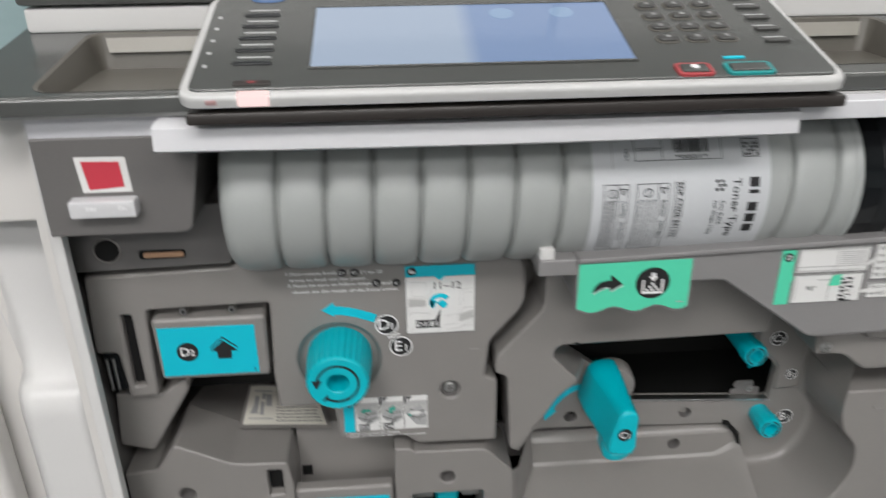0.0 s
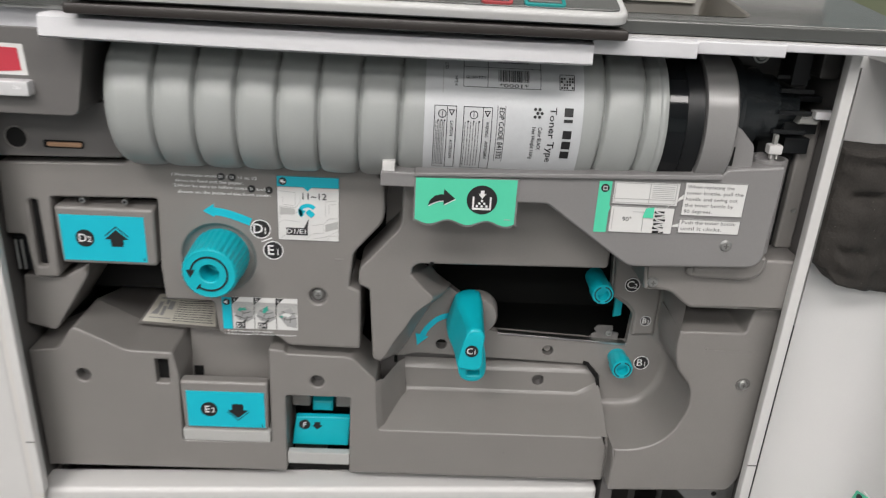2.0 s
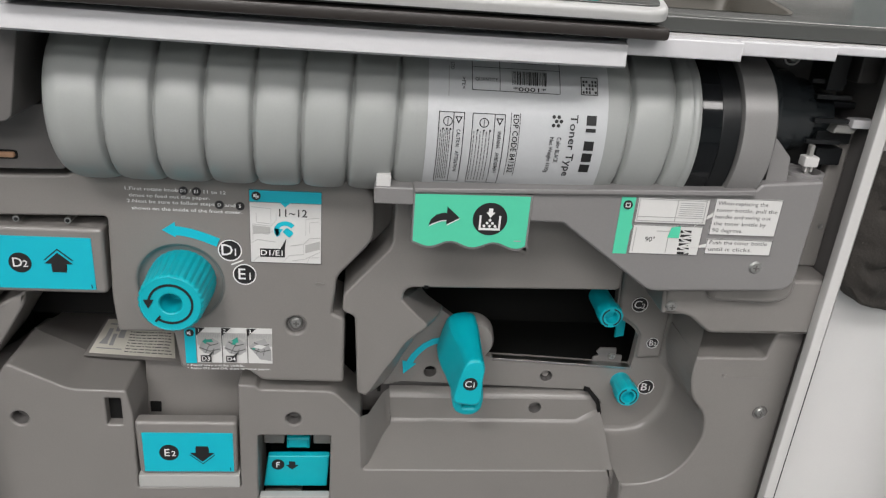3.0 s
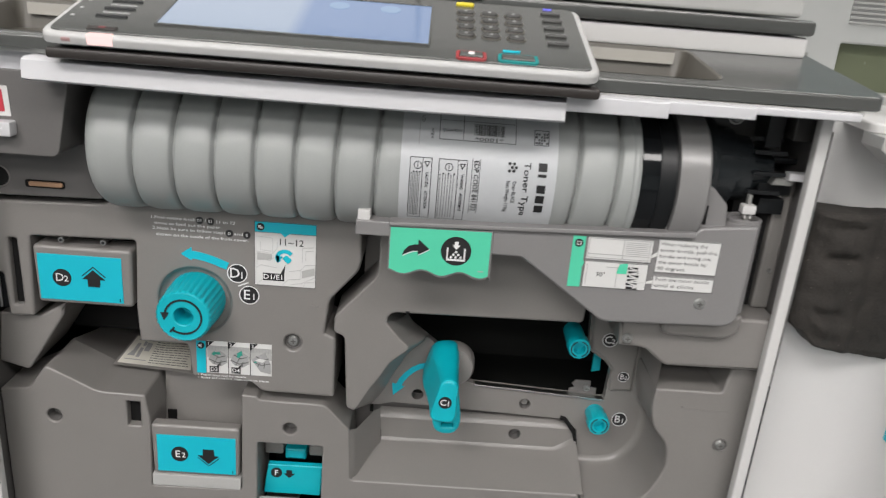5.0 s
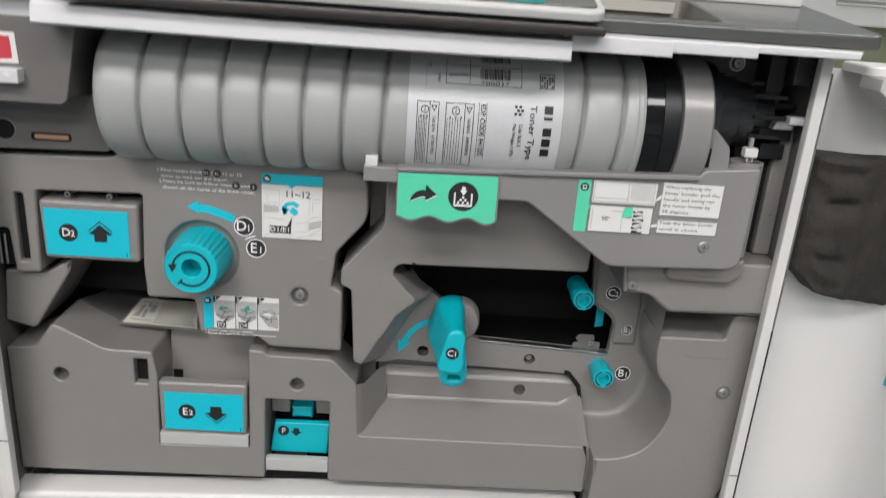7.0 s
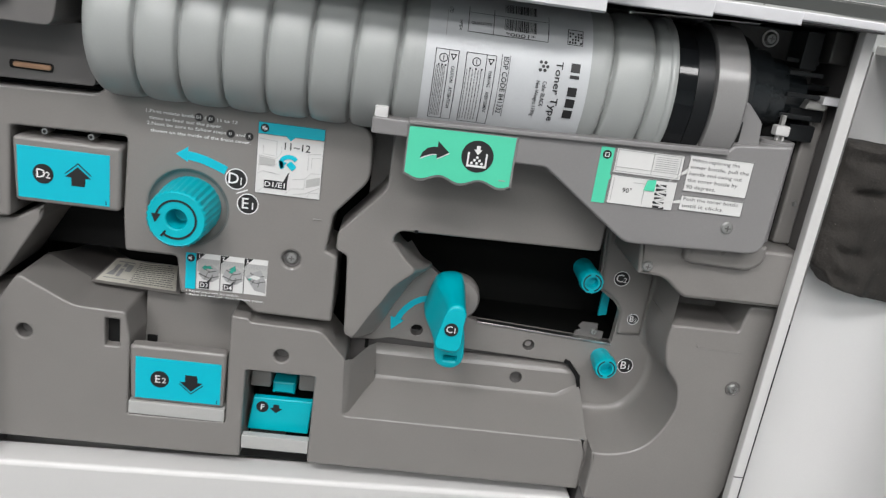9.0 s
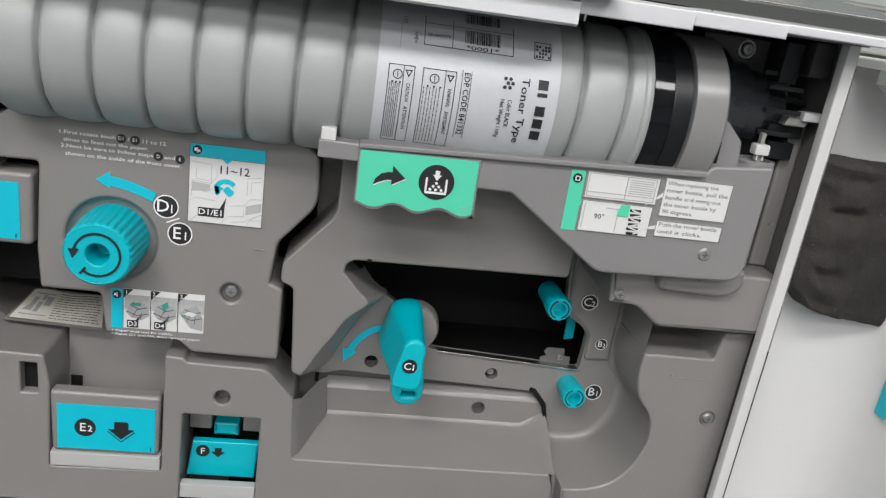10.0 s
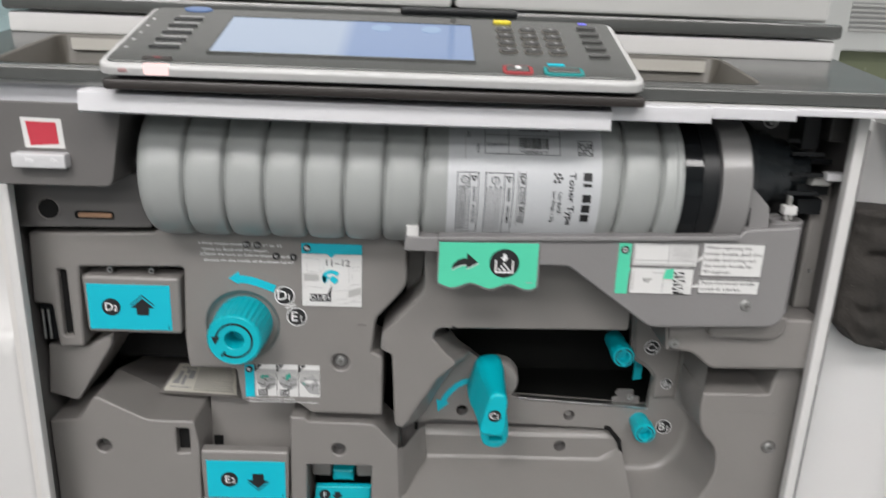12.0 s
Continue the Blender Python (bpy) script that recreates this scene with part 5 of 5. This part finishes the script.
loft([[(0.110, 0.5066, 0.7000), (0.2850, 0.5066, 0.7000)], [(0.110, 0.509, 0.7050), (0.2795, 0.509, 0.7050)], [(0.110, 0.515, 0.7065), (0.279, 0.515, 0.7065)]], pk)
part("pocket", pk, GREY, low, "smooth sloping pocket", 60)
part("seam_floor", slab([(0.2936, 0.6165), (0.2985, 0.6165), (0.2985, 0.6540), (0.2945, 0.6640), (0.2915, 0.6625), (0.2936, 0.6520)], 0.4640, 0.49, 0), GREY, low)
# Painted shade behind the seam.
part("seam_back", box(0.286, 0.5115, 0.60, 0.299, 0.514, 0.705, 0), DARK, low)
pit(low, -0.1605, 0.710, LYF + 0.0018, 0.0060)
pit(low, 0.0365, 0.7115, LYF + 0.0018, 0.0056)
pit(low, 0.234, 0.6915, 0.5068, 0.0055)
# Strip painting the shade under the cover's lower edge.
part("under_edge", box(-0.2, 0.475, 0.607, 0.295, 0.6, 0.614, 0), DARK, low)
# tray under lever F
ftray = thing("release_lever", (0.037, 0.47, 0.62), "teal flap lever marked F above a pale tray", "lever", "release levers")
# Back sheet with the cavity's shade put into its colour.
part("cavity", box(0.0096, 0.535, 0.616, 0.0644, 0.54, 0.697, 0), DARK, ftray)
part("flap", slab(rounded([(0.0105, 0.632), (0.0612, 0.632), (0.0632, 0.663), (0.0145, 0.6625)], 0.001), 0.4775, 0.483, 0.0012), TEAL, ftray, "teal flap")
fb = part("badge", slab(disc(0.0222, 0.6545, 0.0050, 24), 0.4769, 0.4774, 0), INK, ftray)
words("F", 0.0222, 0.6545, 0.4764, 0.0055, fb)
part("arrow", slab(up_arrow(0.0335, 0.6540, 0.52, True), 0.4769, 0.4774, 0), INK, ftray)
part("tongue", slab(rounded(rect(0.0285, 0.6645, 0.0470, 0.6755), 0.001), 0.484, 0.53, 0.002), TEAL, ftray, "teal tongue")
part("side_plate", slab(rounded(rect(0.0098, 0.668, 0.0265, 0.6955), 0.002), 0.486, 0.53, 0.0015), GREY, ftray)
part("side_plate", slab(rounded(rect(0.0495, 0.668, 0.0642, 0.6955), 0.002), 0.486, 0.53, 0.0015), GREY, ftray)
part("tray", box(0.0092, 0.4605, 0.6240, 0.0640, 0.4680, 0.6362, 0.001), PALE, ftray, "pale grey tray edge")
part("tray_foot", box(0.0098, 0.476, 0.6100, 0.040, 0.51, 0.6185, 0.001), TRAYB, ftray)

# ---- centre cover with window and lever ----
mid = thing("inner_cover", (0.2, 0.51, 0.71), "dark grey centre inner cover with dark window", "inner cover", "inner covers")
BY = 0.507
win = rounded([(0.112, 0.84), (0.118, 0.806), (0.168, 0.768), (0.180, 0.745, 0.006), (0.190, 0.7405), (0.311, 0.7335), (0.3125, 0.764, 0.003), (0.3055, 0.772), (0.290, 0.782), (0.286, 0.84)], 0.002)
b_out = [(0.09, 0.712), (0.108, 0.7125), (0.120, 0.716), (0.2805, 0.7100), (0.2905, 0.6985), (0.2925, 0.667), (0.335, 0.672), (0.358, 0.69), (0.36, 0.90), (0.09, 0.90)]
part("back_plate", slab(b_out, BY, 0.515, 0.0006, [win, disc(0.1425, 0.7255, 0.0052, 28), disc(0.240, 0.7230, 0.0050, 28)]), GREY, mid)
# Well walls have their darkness painted on, not left to the lighting.
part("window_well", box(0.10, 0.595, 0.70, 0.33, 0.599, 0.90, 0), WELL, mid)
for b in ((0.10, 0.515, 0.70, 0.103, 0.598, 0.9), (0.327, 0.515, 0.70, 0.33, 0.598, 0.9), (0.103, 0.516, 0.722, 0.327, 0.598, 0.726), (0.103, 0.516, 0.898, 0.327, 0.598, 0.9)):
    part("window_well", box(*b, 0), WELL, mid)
part("seam_filler", box(0.08, 0.517, 0.68, 0.30, 0.52, 0.716, 0), GREY2, mid)
part("sill", slab([(0.193, 0.7388), (0.3105, 0.7322), (0.3105, 0.7338), (0.193, 0.7406)], 0.5055, 0.512, 0.0003), STEEL, mid, "thin bright metal sill")
curve = [(0.0900, 0.7345), (0.0935, 0.7390), (0.0985, 0.7480), (0.1040, 0.7580), (0.1100, 0.7670), (0.1170, 0.7795), (0.1240, 0.7868), (0.1325, 0.7955), (0.1240, 0.8050), (0.1135, 0.8170)]
f_out = [(0.1045, 0.905), (0.1045, 0.858, 0.006), (0.0715, 0.820, 0.003), (0.0710, 0.806), (0.0800, 0.802), (0.0835, 0.737)] + [(x, z, 0.0001) for x, z in smooth_line(curve)] + [(0.1140, 0.8225), (0.1185, 0.8265), (0.2705, 0.829, 0.004), (0.2725, 0.905)]
part("front_shell", slab(rounded(f_out, 0.003), CY, 0.50, 0.002), GREY, mid)
drop = (0.017, 0.017, 0.017, 0.015, 0.013, 0.013, 0.012, 0.012, 0.018, 0.016)
ends = smooth_line([(x + 0.0175 - 0.0003 * i, z - 0.72 * drop[i]) for i, (x, z) in enumerate(curve)])
fine_curve = smooth_line(curve)
sweep = []
for k in range(9):
    t = k / 8
    e = 1 - (1 - t) ** 2.2
    yy = CY + 0.002 + (BY - CY - 0.002) * (1 - (1 - t) ** 1.6)
    sweep.append([(a[0] + (b[0] - a[0]) * e, yy, a[1] + (b[1] - a[1]) * e) for a, b in zip(fine_curve, ends)])
part("sweep", loft(sweep), GREY, mid, "concave sweep beside the lever", 70)
part("hub", turned([(0.0195, 0.508), (0.0188, 0.497), (0.0170, 0.494), (0.0, 0.494)], 40, "y", (0.1715, 0, 0.7620)), GREY, mid)
pit(mid, 0.1425, 0.7255, BY + 0.0006, 0.0052)
pit(mid, 0.240, 0.7230, BY + 0.0006, 0.0050)
part("screw_face", turned([(0.0, 0.5112), (0.0028, 0.5112), (0.0032, 0.5125)], 18, "y", (0.240, 0, 0.7230), close=False), GREY, mid)
badge(mid, 0.3275, 0.7140, BY, 0.0072, "B", "1")
badge(mid, 0.3235, 0.7595, BY - 0.0037, 0.0050, "B", "2")
badge(mid, 0.3065, 0.7945, BY - 0.0037, 0.0068, "C", "2")
pts = [(0.1490, 0.7560), (0.1430, 0.7545), (0.1370, 0.7510), (0.1315, 0.7455), (0.1275, 0.7400), (0.1250, 0.7345)]
ar = part("arrow", slab(stroke(pts, 0.0052), BY - 0.0012, BY - 0.0008, 0), TEALP, mid, "curved teal arrow")
part("arrow_head", slab([(0.1190, 0.7365), (0.1305, 0.7335), (0.1205, 0.7240)], BY - 0.0012, BY - 0.0008, 0), TEALP, ar)
part("bracket", slab(rounded([(0.2790, 0.7325), (0.304, 0.7325), (0.304, 0.7410), (0.2985, 0.7415), (0.2980, 0.7480), (0.284, 0.7480), (0.281, 0.7440), (0.284, 0.7410), (0.2790, 0.7390)], 0.001), 0.5125, 0.5140, 0.0005), GREY2, mid, "small notched steel bracket")
screw(mid, 0.2950, 0.7405, 0.5122, 0.0030)
part("far_screw", turned([(0.0015, 0.592), (0.003, 0.593), (0.003, 0.595)], 14, "y", (0.223, 0, 0.80)), STEEL, mid)
part("teal_flag", slab([(0.3015, 0.748), (0.309, 0.750), (0.3085, 0.770), (0.305, 0.776), (0.3015, 0.768)], 0.530, 0.533, 0.0005), TEAL, mid, "thin teal flag")
part("dark_hook", slab([(0.128, 0.829), (0.131, 0.829), (0.131, 0.8265), (0.128, 0.8265)], 0.4575, 0.46, 0), BLACK, mid)

clever = thing("jam_lever", (0.165, 0.47, 0.718), "teal plastic swing lever marked C1", "lever")
face = [(0.1595, 0.7755), (0.1620, 0.7790), (0.1665, 0.7805), (0.1720, 0.7790), (0.1750, 0.7730), (0.1740, 0.7650), (0.1745, 0.7460), (0.1715, 0.7410), (0.1660, 0.7405), (0.1545, 0.7425), (0.1530, 0.7470), (0.1560, 0.7620)]
face = rounded(face, 0.003)
rows = []
for y, s, k in ((0.4380, 0.86, 0.0), (0.4384, 0.93, 0.0), (0.4396, 0.985, 0.0), (0.4415, 1.0, 0.02), (0.4550, 1.0, 0.15), (0.4700, 1.0, 0.50), (0.4800, 1.0, 0.85), (0.4900, 1.0, 1.0), (0.5020, 1.0, 1.0)):
    ring = []
    for x, z in face:
        wide = 0.0085 * k * max(0.0, min(1.0, (0.1685 - x) / 0.010))
        ring.append((0.164 + (x - 0.164) * s - wide + 0.001 * k, y, 0.760 + (z - 0.760) * s + 0.004 * k))
    rows.append(ring + [ring[0]])
bm = loft(rows)
bmesh.ops.remove_doubles(bm, verts=bm.verts, dist=1e-6)
bmesh.ops.holes_fill(bm, edges=[e for e in bm.edges if e.is_boundary])
part("arm", bm, TEAL, clever, "teal bar facing outwards", 45)
ringo = [(0.1560, 0.7380), (0.1560, 0.7270), (0.1585, 0.7200), (0.1650, 0.7165), (0.1730, 0.7168), (0.1785, 0.7215), (0.1800, 0.7290), (0.1790, 0.7400), (0.1770, 0.7520), (0.1600, 0.7520)]
part("loop", slab(rounded(ringo, 0.003), 0.4600, 0.474, 0.002, [rounded(rect(0.1640, 0.7235, 0.1740, 0.7275), 0.0012)]), TEAL, clever, "", 50)
# Black sheet paints the shade inside the loop's hole.
part("loop_back", slab(rect(0.161, 0.721, 0.177, 0.730), 0.4725, 0.4735, 0), BLACK, clever)
part("badge", slab(disc(0.1646, 0.7603, 0.0053, 28), 0.4374, 0.4379, 0), INK, clever)
words("C", 0.1630, 0.7605, 0.4368, 0.0056, clever)
words("1", 0.1672, 0.7598, 0.4368, 0.0046, clever)

for nm, front, base, rr in (("lower", (0.3040, 0.484, 0.7195), (0.3040, 0.508, 0.7195), 0.0098), ("upper", (0.2745, 0.475, 0.7975), (0.2745, 0.512, 0.7975), 0.0096)):
    kb = thing("small_knob", base, "small round teal plastic jam knob", "knob", "small knobs")
    f, bb = Vector(front), Vector(base)
    L = (bb - f).length
    bm = bmesh.new()
    rings = []
    for r, d, rib in ((0.0, L, 0), (rr * 0.86, L, 0), (rr * 0.9, 0.012, 0), (rr, 0.011, 1), (rr, 0.0015, 1), (rr * 0.9, 0.0, 0), (rr * 0.52, 0.0, 0), (rr * 0.48, 0.008, 0), (0.0, 0.008, 0)):
        ring = [(max(r, 1e-5) * (0.94 if rib and k % 4 < 2 else 1) * math.cos(2 * math.pi * k / 48), max(r, 1e-5) * (0.94 if rib and k % 4 < 2 else 1) * math.sin(2 * math.pi * k / 48), d) for k in range(48)]
        rings.append(ring + [ring[0]])
    bm = loft(rings)
    m = Matrix.Translation(f) @ (bb - f).to_track_quat("Z", "Y").to_matrix().to_4x4()
    bm.transform(m)
    part("grip", bm, TEAL, kb, "", 40)
    for a0, a1 in ((100, 250), (285, 430)):
        pts = [(0.72 * rr * math.cos(radians(a)), 0.72 * rr * math.sin(radians(a))) for a in np.linspace(a0, a1, 14)]
        b2 = slab(stroke(pts, 0.0010), -0.0004, 0.0, 0)
        b2.transform(m @ Matrix(((1, 0, 0, 0), (0, 0, 1, 0), (0, 1, 0, 0), (0, 0, 0, 1))))
        part("ring_arrow", b2, INK, kb)

# ---- right inner cover with the round hollow ----
right = thing("inner_cover", (0.36, 0.48, 0.617), "dark grey inner cover with a rounded hollow", "inner cover", "inner covers")
RY = 0.446
rim_o = [(0.2950, 0.6625), (0.3050, 0.6620), (0.3180, 0.6640), (0.3330, 0.6705), (0.3450, 0.6840), (0.3525, 0.7030), (0.3535, 0.7150), (0.3500, 0.7300), (0.3390, 0.7440), (0.3345, 0.7580), (0.3335, 0.7700), (0.3345, 0.7810)]
rim_i = [(0.2920, 0.6680), (0.3060, 0.6675), (0.3180, 0.6682), (0.3290, 0.6720), (0.3390, 0.6810), (0.3470, 0.6950), (0.3505, 0.7120), (0.3495, 0.7260), (0.3410, 0.7390), (0.3365, 0.7550), (0.3355, 0.7700), (0.3355, 0.7810)]
rim_o, rim_i = smooth_line(rim_o), smooth_line(rim_i)
r_out = [(0.2962, 0.617), (0.2964, 0.648)] + [(x, z, 0.0001) for x, z in rim_o] + [(0.345, 0.7815), (0.388, 0.7815), (0.391, 0.800), (0.393, 0.8035), (0.4135, 0.8055), (0.4135, 0.640, 0.004), (0.4090, 0.6260, 0.004), (0.403, 0.620)]
part("shell", slab(rounded(r_out, 0.0025), RY, 0.50, 0.0022), GREY, right)
wall_o, wall_i = rim_o + [(0.3350, 0.80), (0.3350, 0.83)], rim_i + [(0.3355, 0.80), (0.3355, 0.83)]
mid_x, mid_z = 0.310, 0.745
hollow = []
for k in range(7):
    t = k / 6
    hollow.append([(a[0] + (b[0] - a[0]) * t ** 1.4, RY + 0.001 + 0.0525 * t, a[1] + (b[1] - a[1]) * t ** 1.4) for a, b in zip(wall_o, wall_i)])
for k in range(1, 5):
    a = math.pi / 2 * k / 4
    row = []
    for x, z in wall_i:
        d = Vector((mid_x - x, mid_z - z)) if z < 0.745 else Vector((-1, 0))
        d = d.normalized() * 0.0075 * (1 - math.cos(a))
        row.append((x + d.x, RY + 0.0535 + 0.0077 * math.sin(a), z + d.y))
    hollow.append(row)
part("hollow", loft(hollow), GREY, right, "rounded hollow", 70)
part("moulded_line", box(0.3590, RY - 0.0004, 0.7640, 0.3960, RY + 0.001, 0.7646, 0.0002), GREY, right)
part("moulded_pip", turned([(0.0002, RY - 0.0010), (0.0012, RY - 0.0006), (0.0014, RY + 0.001)], 12, "y", (0.3585, 0, 0.7660)), GREY, right)
part("inner_plate", box(0.337, 0.498, 0.770, 0.4135, 0.502, 0.830, 0.0), GREY2, right)
part("raised_step", slab(rounded([(0.3128, 0.7435), (0.3335, 0.7445), (0.3345, 0.840), (0.2875, 0.840), (0.2915, 0.7835), (0.3065, 0.7735), (0.3128, 0.7650)], 0.0025), 0.5035, 0.512, 0.0030, seg=4), GREY, right)
screw(right, 0.3955, 0.733, RY - 0.0008, 0.0042)
part("screw_seat", turned([(0.0062, RY - 0.0003), (0.0058, RY - 0.0010), (0.0050, RY - 0.0003)], 24, "y", (0.3955, 0, 0.733), close=False), GREY2, right)
part("seam", slab(stroke([(0.2735, 0.7130), (0.2775, 0.7120), (0.2875, 0.6985), (0.2898, 0.6900), (0.2905, 0.668)], 0.0030), 0.5030, 0.5060, 0), DARK, right, "dark seam")

# ---- things below: drawer and lower corner ----
drawer = thing("paper_drawer", (0.04, 0.6, 0.34), "white paper drawer with an arched grip", "drawer")
DM = Matrix.Translation((-0.212, 0.440, 0)) @ pose(0, 0, 0, 0, 0, 2.6)
bm = slab(rounded(rect(0, 0.33, 0.505, 0.604), 0.004), 0, 0.026, 0.004)
bm.transform(DM)
part("front", bm, WHITE, drawer)
grip = rounded([(0.175, 0.535), (0.183, 0.561, 0.012), (0.30, 0.561, 0.012), (0.31, 0.535)], 0.006, 6)
bm = slab(grip, -0.003, 0.002, 0.002, [inset(grip if area2(grip) > 0 else grip[::-1], 0.006)])
bm.transform(DM)
part("grip_rim", bm, OFFW, drawer, "raised arch round the grip")
bm = box(0.012, 0.026, 0.35, 0.49, 0.45, 0.58, 0.002)
bm.transform(DM)
part("bin", bm, PALE, drawer)
lowdrawer = thing("paper_drawer", (0.1, 0.7, 0.03), "white lower paper drawer", "drawer")
part("front", slab(rounded(rect(-0.188, 0.04, 0.403, 0.325), 0.004), 0.45, 0.475, 0.004), WHITE, lowdrawer)
part("bin", box(-0.18, 0.475, 0.04, 0.40, 0.95, 0.30, 0.002), PALE, lowdrawer)
corner = thing("frame_bracket", (0.37, 0.52, 0.33), "zinc steel frame bracket below the inner covers", "bracket")
part("plate", slab(rounded([(0.372, 0.33), (0.4130, 0.33), (0.4130, 0.6245), (0.360, 0.6165), (0.374, 0.602), (0.376, 0.585)], 0.001), 0.452, 0.455, 0.0004), STEEL, corner)
part("plate_hole", turned([(0.0024, 0.4514), (0.0024, 0.4519)], 16, "y", (0.396, 0, 0.612)), DARK, corner)
part("post", box(0.2975, 0.47, 0.33, 0.309, 0.5, 0.6155, 0.001), GREY2, corner)
# Guides take darker greys than their plastic, painting the opening's shade in.
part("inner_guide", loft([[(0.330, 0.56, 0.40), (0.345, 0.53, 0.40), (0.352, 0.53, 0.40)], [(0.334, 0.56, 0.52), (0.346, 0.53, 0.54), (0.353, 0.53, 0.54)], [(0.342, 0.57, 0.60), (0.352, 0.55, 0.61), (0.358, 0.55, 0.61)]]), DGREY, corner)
part("inner_guide", loft([[(0.354, 0.58, 0.40), (0.362, 0.54, 0.40)], [(0.350, 0.58, 0.54), (0.356, 0.55, 0.55)], [(0.345, 0.58, 0.585), (0.347, 0.57, 0.59)]]), GREY2, corner)
# Back of the opening, its shade put into the colour.
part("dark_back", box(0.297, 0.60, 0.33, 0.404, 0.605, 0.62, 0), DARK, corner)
# warning paper inside the left recess
note = thing("warning_label", (-0.1, 0.54, 0.727), "creased white warning label inside the machine", "label")
NZ = 0.7420
quad = [(-0.1220, 0.5000), (-0.0560, 0.4940), (-0.0700, 0.5480), (-0.1230, 0.5520)]


def on_note(u, v, up=0.0):
    """A place on the note: u to the right, v to the back, both from 0 to 1."""
    a, b, c, d = [Vector(k) for k in quad]
    p = (a * (1 - u) + b * u) * (1 - v) + (d * (1 - u) + c * u) * v
    return (p.x, p.y, NZ + up + 0.0008 * math.sin(9 * u) * v)


part("paper", loft([[on_note(u, v) for u in np.linspace(0, 1, 9)] for v in (0, 0.33, 0.66, 1)]), NOTEP, note, "", 60)


def on_note_quad(bm, u0, v0, u1, v1):
    loft([[on_note(u0, v0, 0.0005), on_note(u1, v0, 0.0005)], [on_note(u0, v1, 0.0005), on_note(u1, v1, 0.0005)]], bm)


bm = bmesh.new()
rnd = random.Random(41)
for k in range(11):
    u = 0.40
    while u < 0.93:
        w = rnd.uniform(0.02, 0.09)
        on_note_quad(bm, u, 0.07 + 0.082 * k, min(u + w, 0.96), 0.095 + 0.082 * k)
        u += w + 0.012
tagged(part("small_print", bm, INKM, note), kind="stuff")
bm = bmesh.new()
for u0, v0, u1, v1 in ((0.06, 0.12, 0.36, 0.15), (0.08, 0.82, 0.34, 0.86), (0.10, 0.30, 0.16, 0.70), (0.19, 0.22, 0.24, 0.55), (0.26, 0.45, 0.34, 0.75), (0.20, 0.62, 0.25, 0.78)):
    on_note_quad(bm, u0, v0, u1, v1)
part("print_picture", bm, INKG, note)
part("print_sign", loft([[on_note(0.06, 0.25, 0.0006), on_note(0.17, 0.25, 0.0006)], [on_note(0.11, 0.5, 0.0006), on_note(0.12, 0.5, 0.0006)]]), INKG, note)
part("board", loft([[on_note(u, v, -0.0012) for u in (-0.05, 1.05)] for v in (-0.05, 1.1)]), GREY, note)

# ---- surroundings ----
unit = thing("side_unit", (-0.7, 0.8, 0), "blue-grey topped unit standing beside the copier", "unit")
part("body", box(-1.2, 0.53, 0.0, -0.232, 1.2, 1.0, 0.004), PALE, unit)
part("top", box(-1.2, 0.48, 1.002, -0.2405, 1.2, 1.031, 0.004), TEALTOP, unit, "blue-grey laminate top")
bg = thing("second_copier", (1.4, 2.0, 0), "pale grey office machine with louvres and an olive window", "copier")
BGY = 1.74
part("body", slab(rounded(rect(0.62, 0.0, 2.2, 1.45), 0.01), BGY, 2.4, 0.006, [rounded(rect(1.075, 0.895, 1.75, 1.005), 0.006), rect(0.955, 0.925, 1.0, 0.975)]), BGREY, bg)
part("window", box(1.07, BGY + 0.05, 0.885, 1.76, BGY + 0.055, 1.01, 0), OLIVE, bg, "olive tinted recess")
part("window_label", box(1.32, BGY + 0.045, 0.965, 1.45, BGY + 0.0495, 0.985, 0), PALE, bg)
for k in range(6):
    part("slat", box(1.08, BGY - 0.004, 1.05 + 0.011 * k, 1.33, BGY + 0.004, 1.055 + 0.011 * k, 0.001), PALE, bg)
    # Flat grey strip paints the shade between two slats.
    part("slat_gap", box(1.08, BGY - 0.0012, 1.0555 + 0.011 * k, 1.33, BGY - 0.0002, 1.0603 + 0.011 * k, 0), LOUVRE, bg)
for k in range(5):
    part("slat", box(0.955, BGY, 0.927 + 0.01 * k, 1.0, BGY + 0.006, 0.932 + 0.01 * k, 0.001), PALE, bg)
part("slat_back", box(0.95, BGY + 0.0065, 0.92, 1.005, BGY + 0.0085, 0.98, 0), BGREY, bg)
part("seam", box(0.905, BGY - 0.001, 0.2, 0.909, BGY - 0.0002, 1.44, 0), GREY2, bg)
part("ledge", box(0.62, BGY - 0.30, 0.84, 2.2, BGY - 0.002, 0.872, 0.006), WHITE, bg, "white ledge")
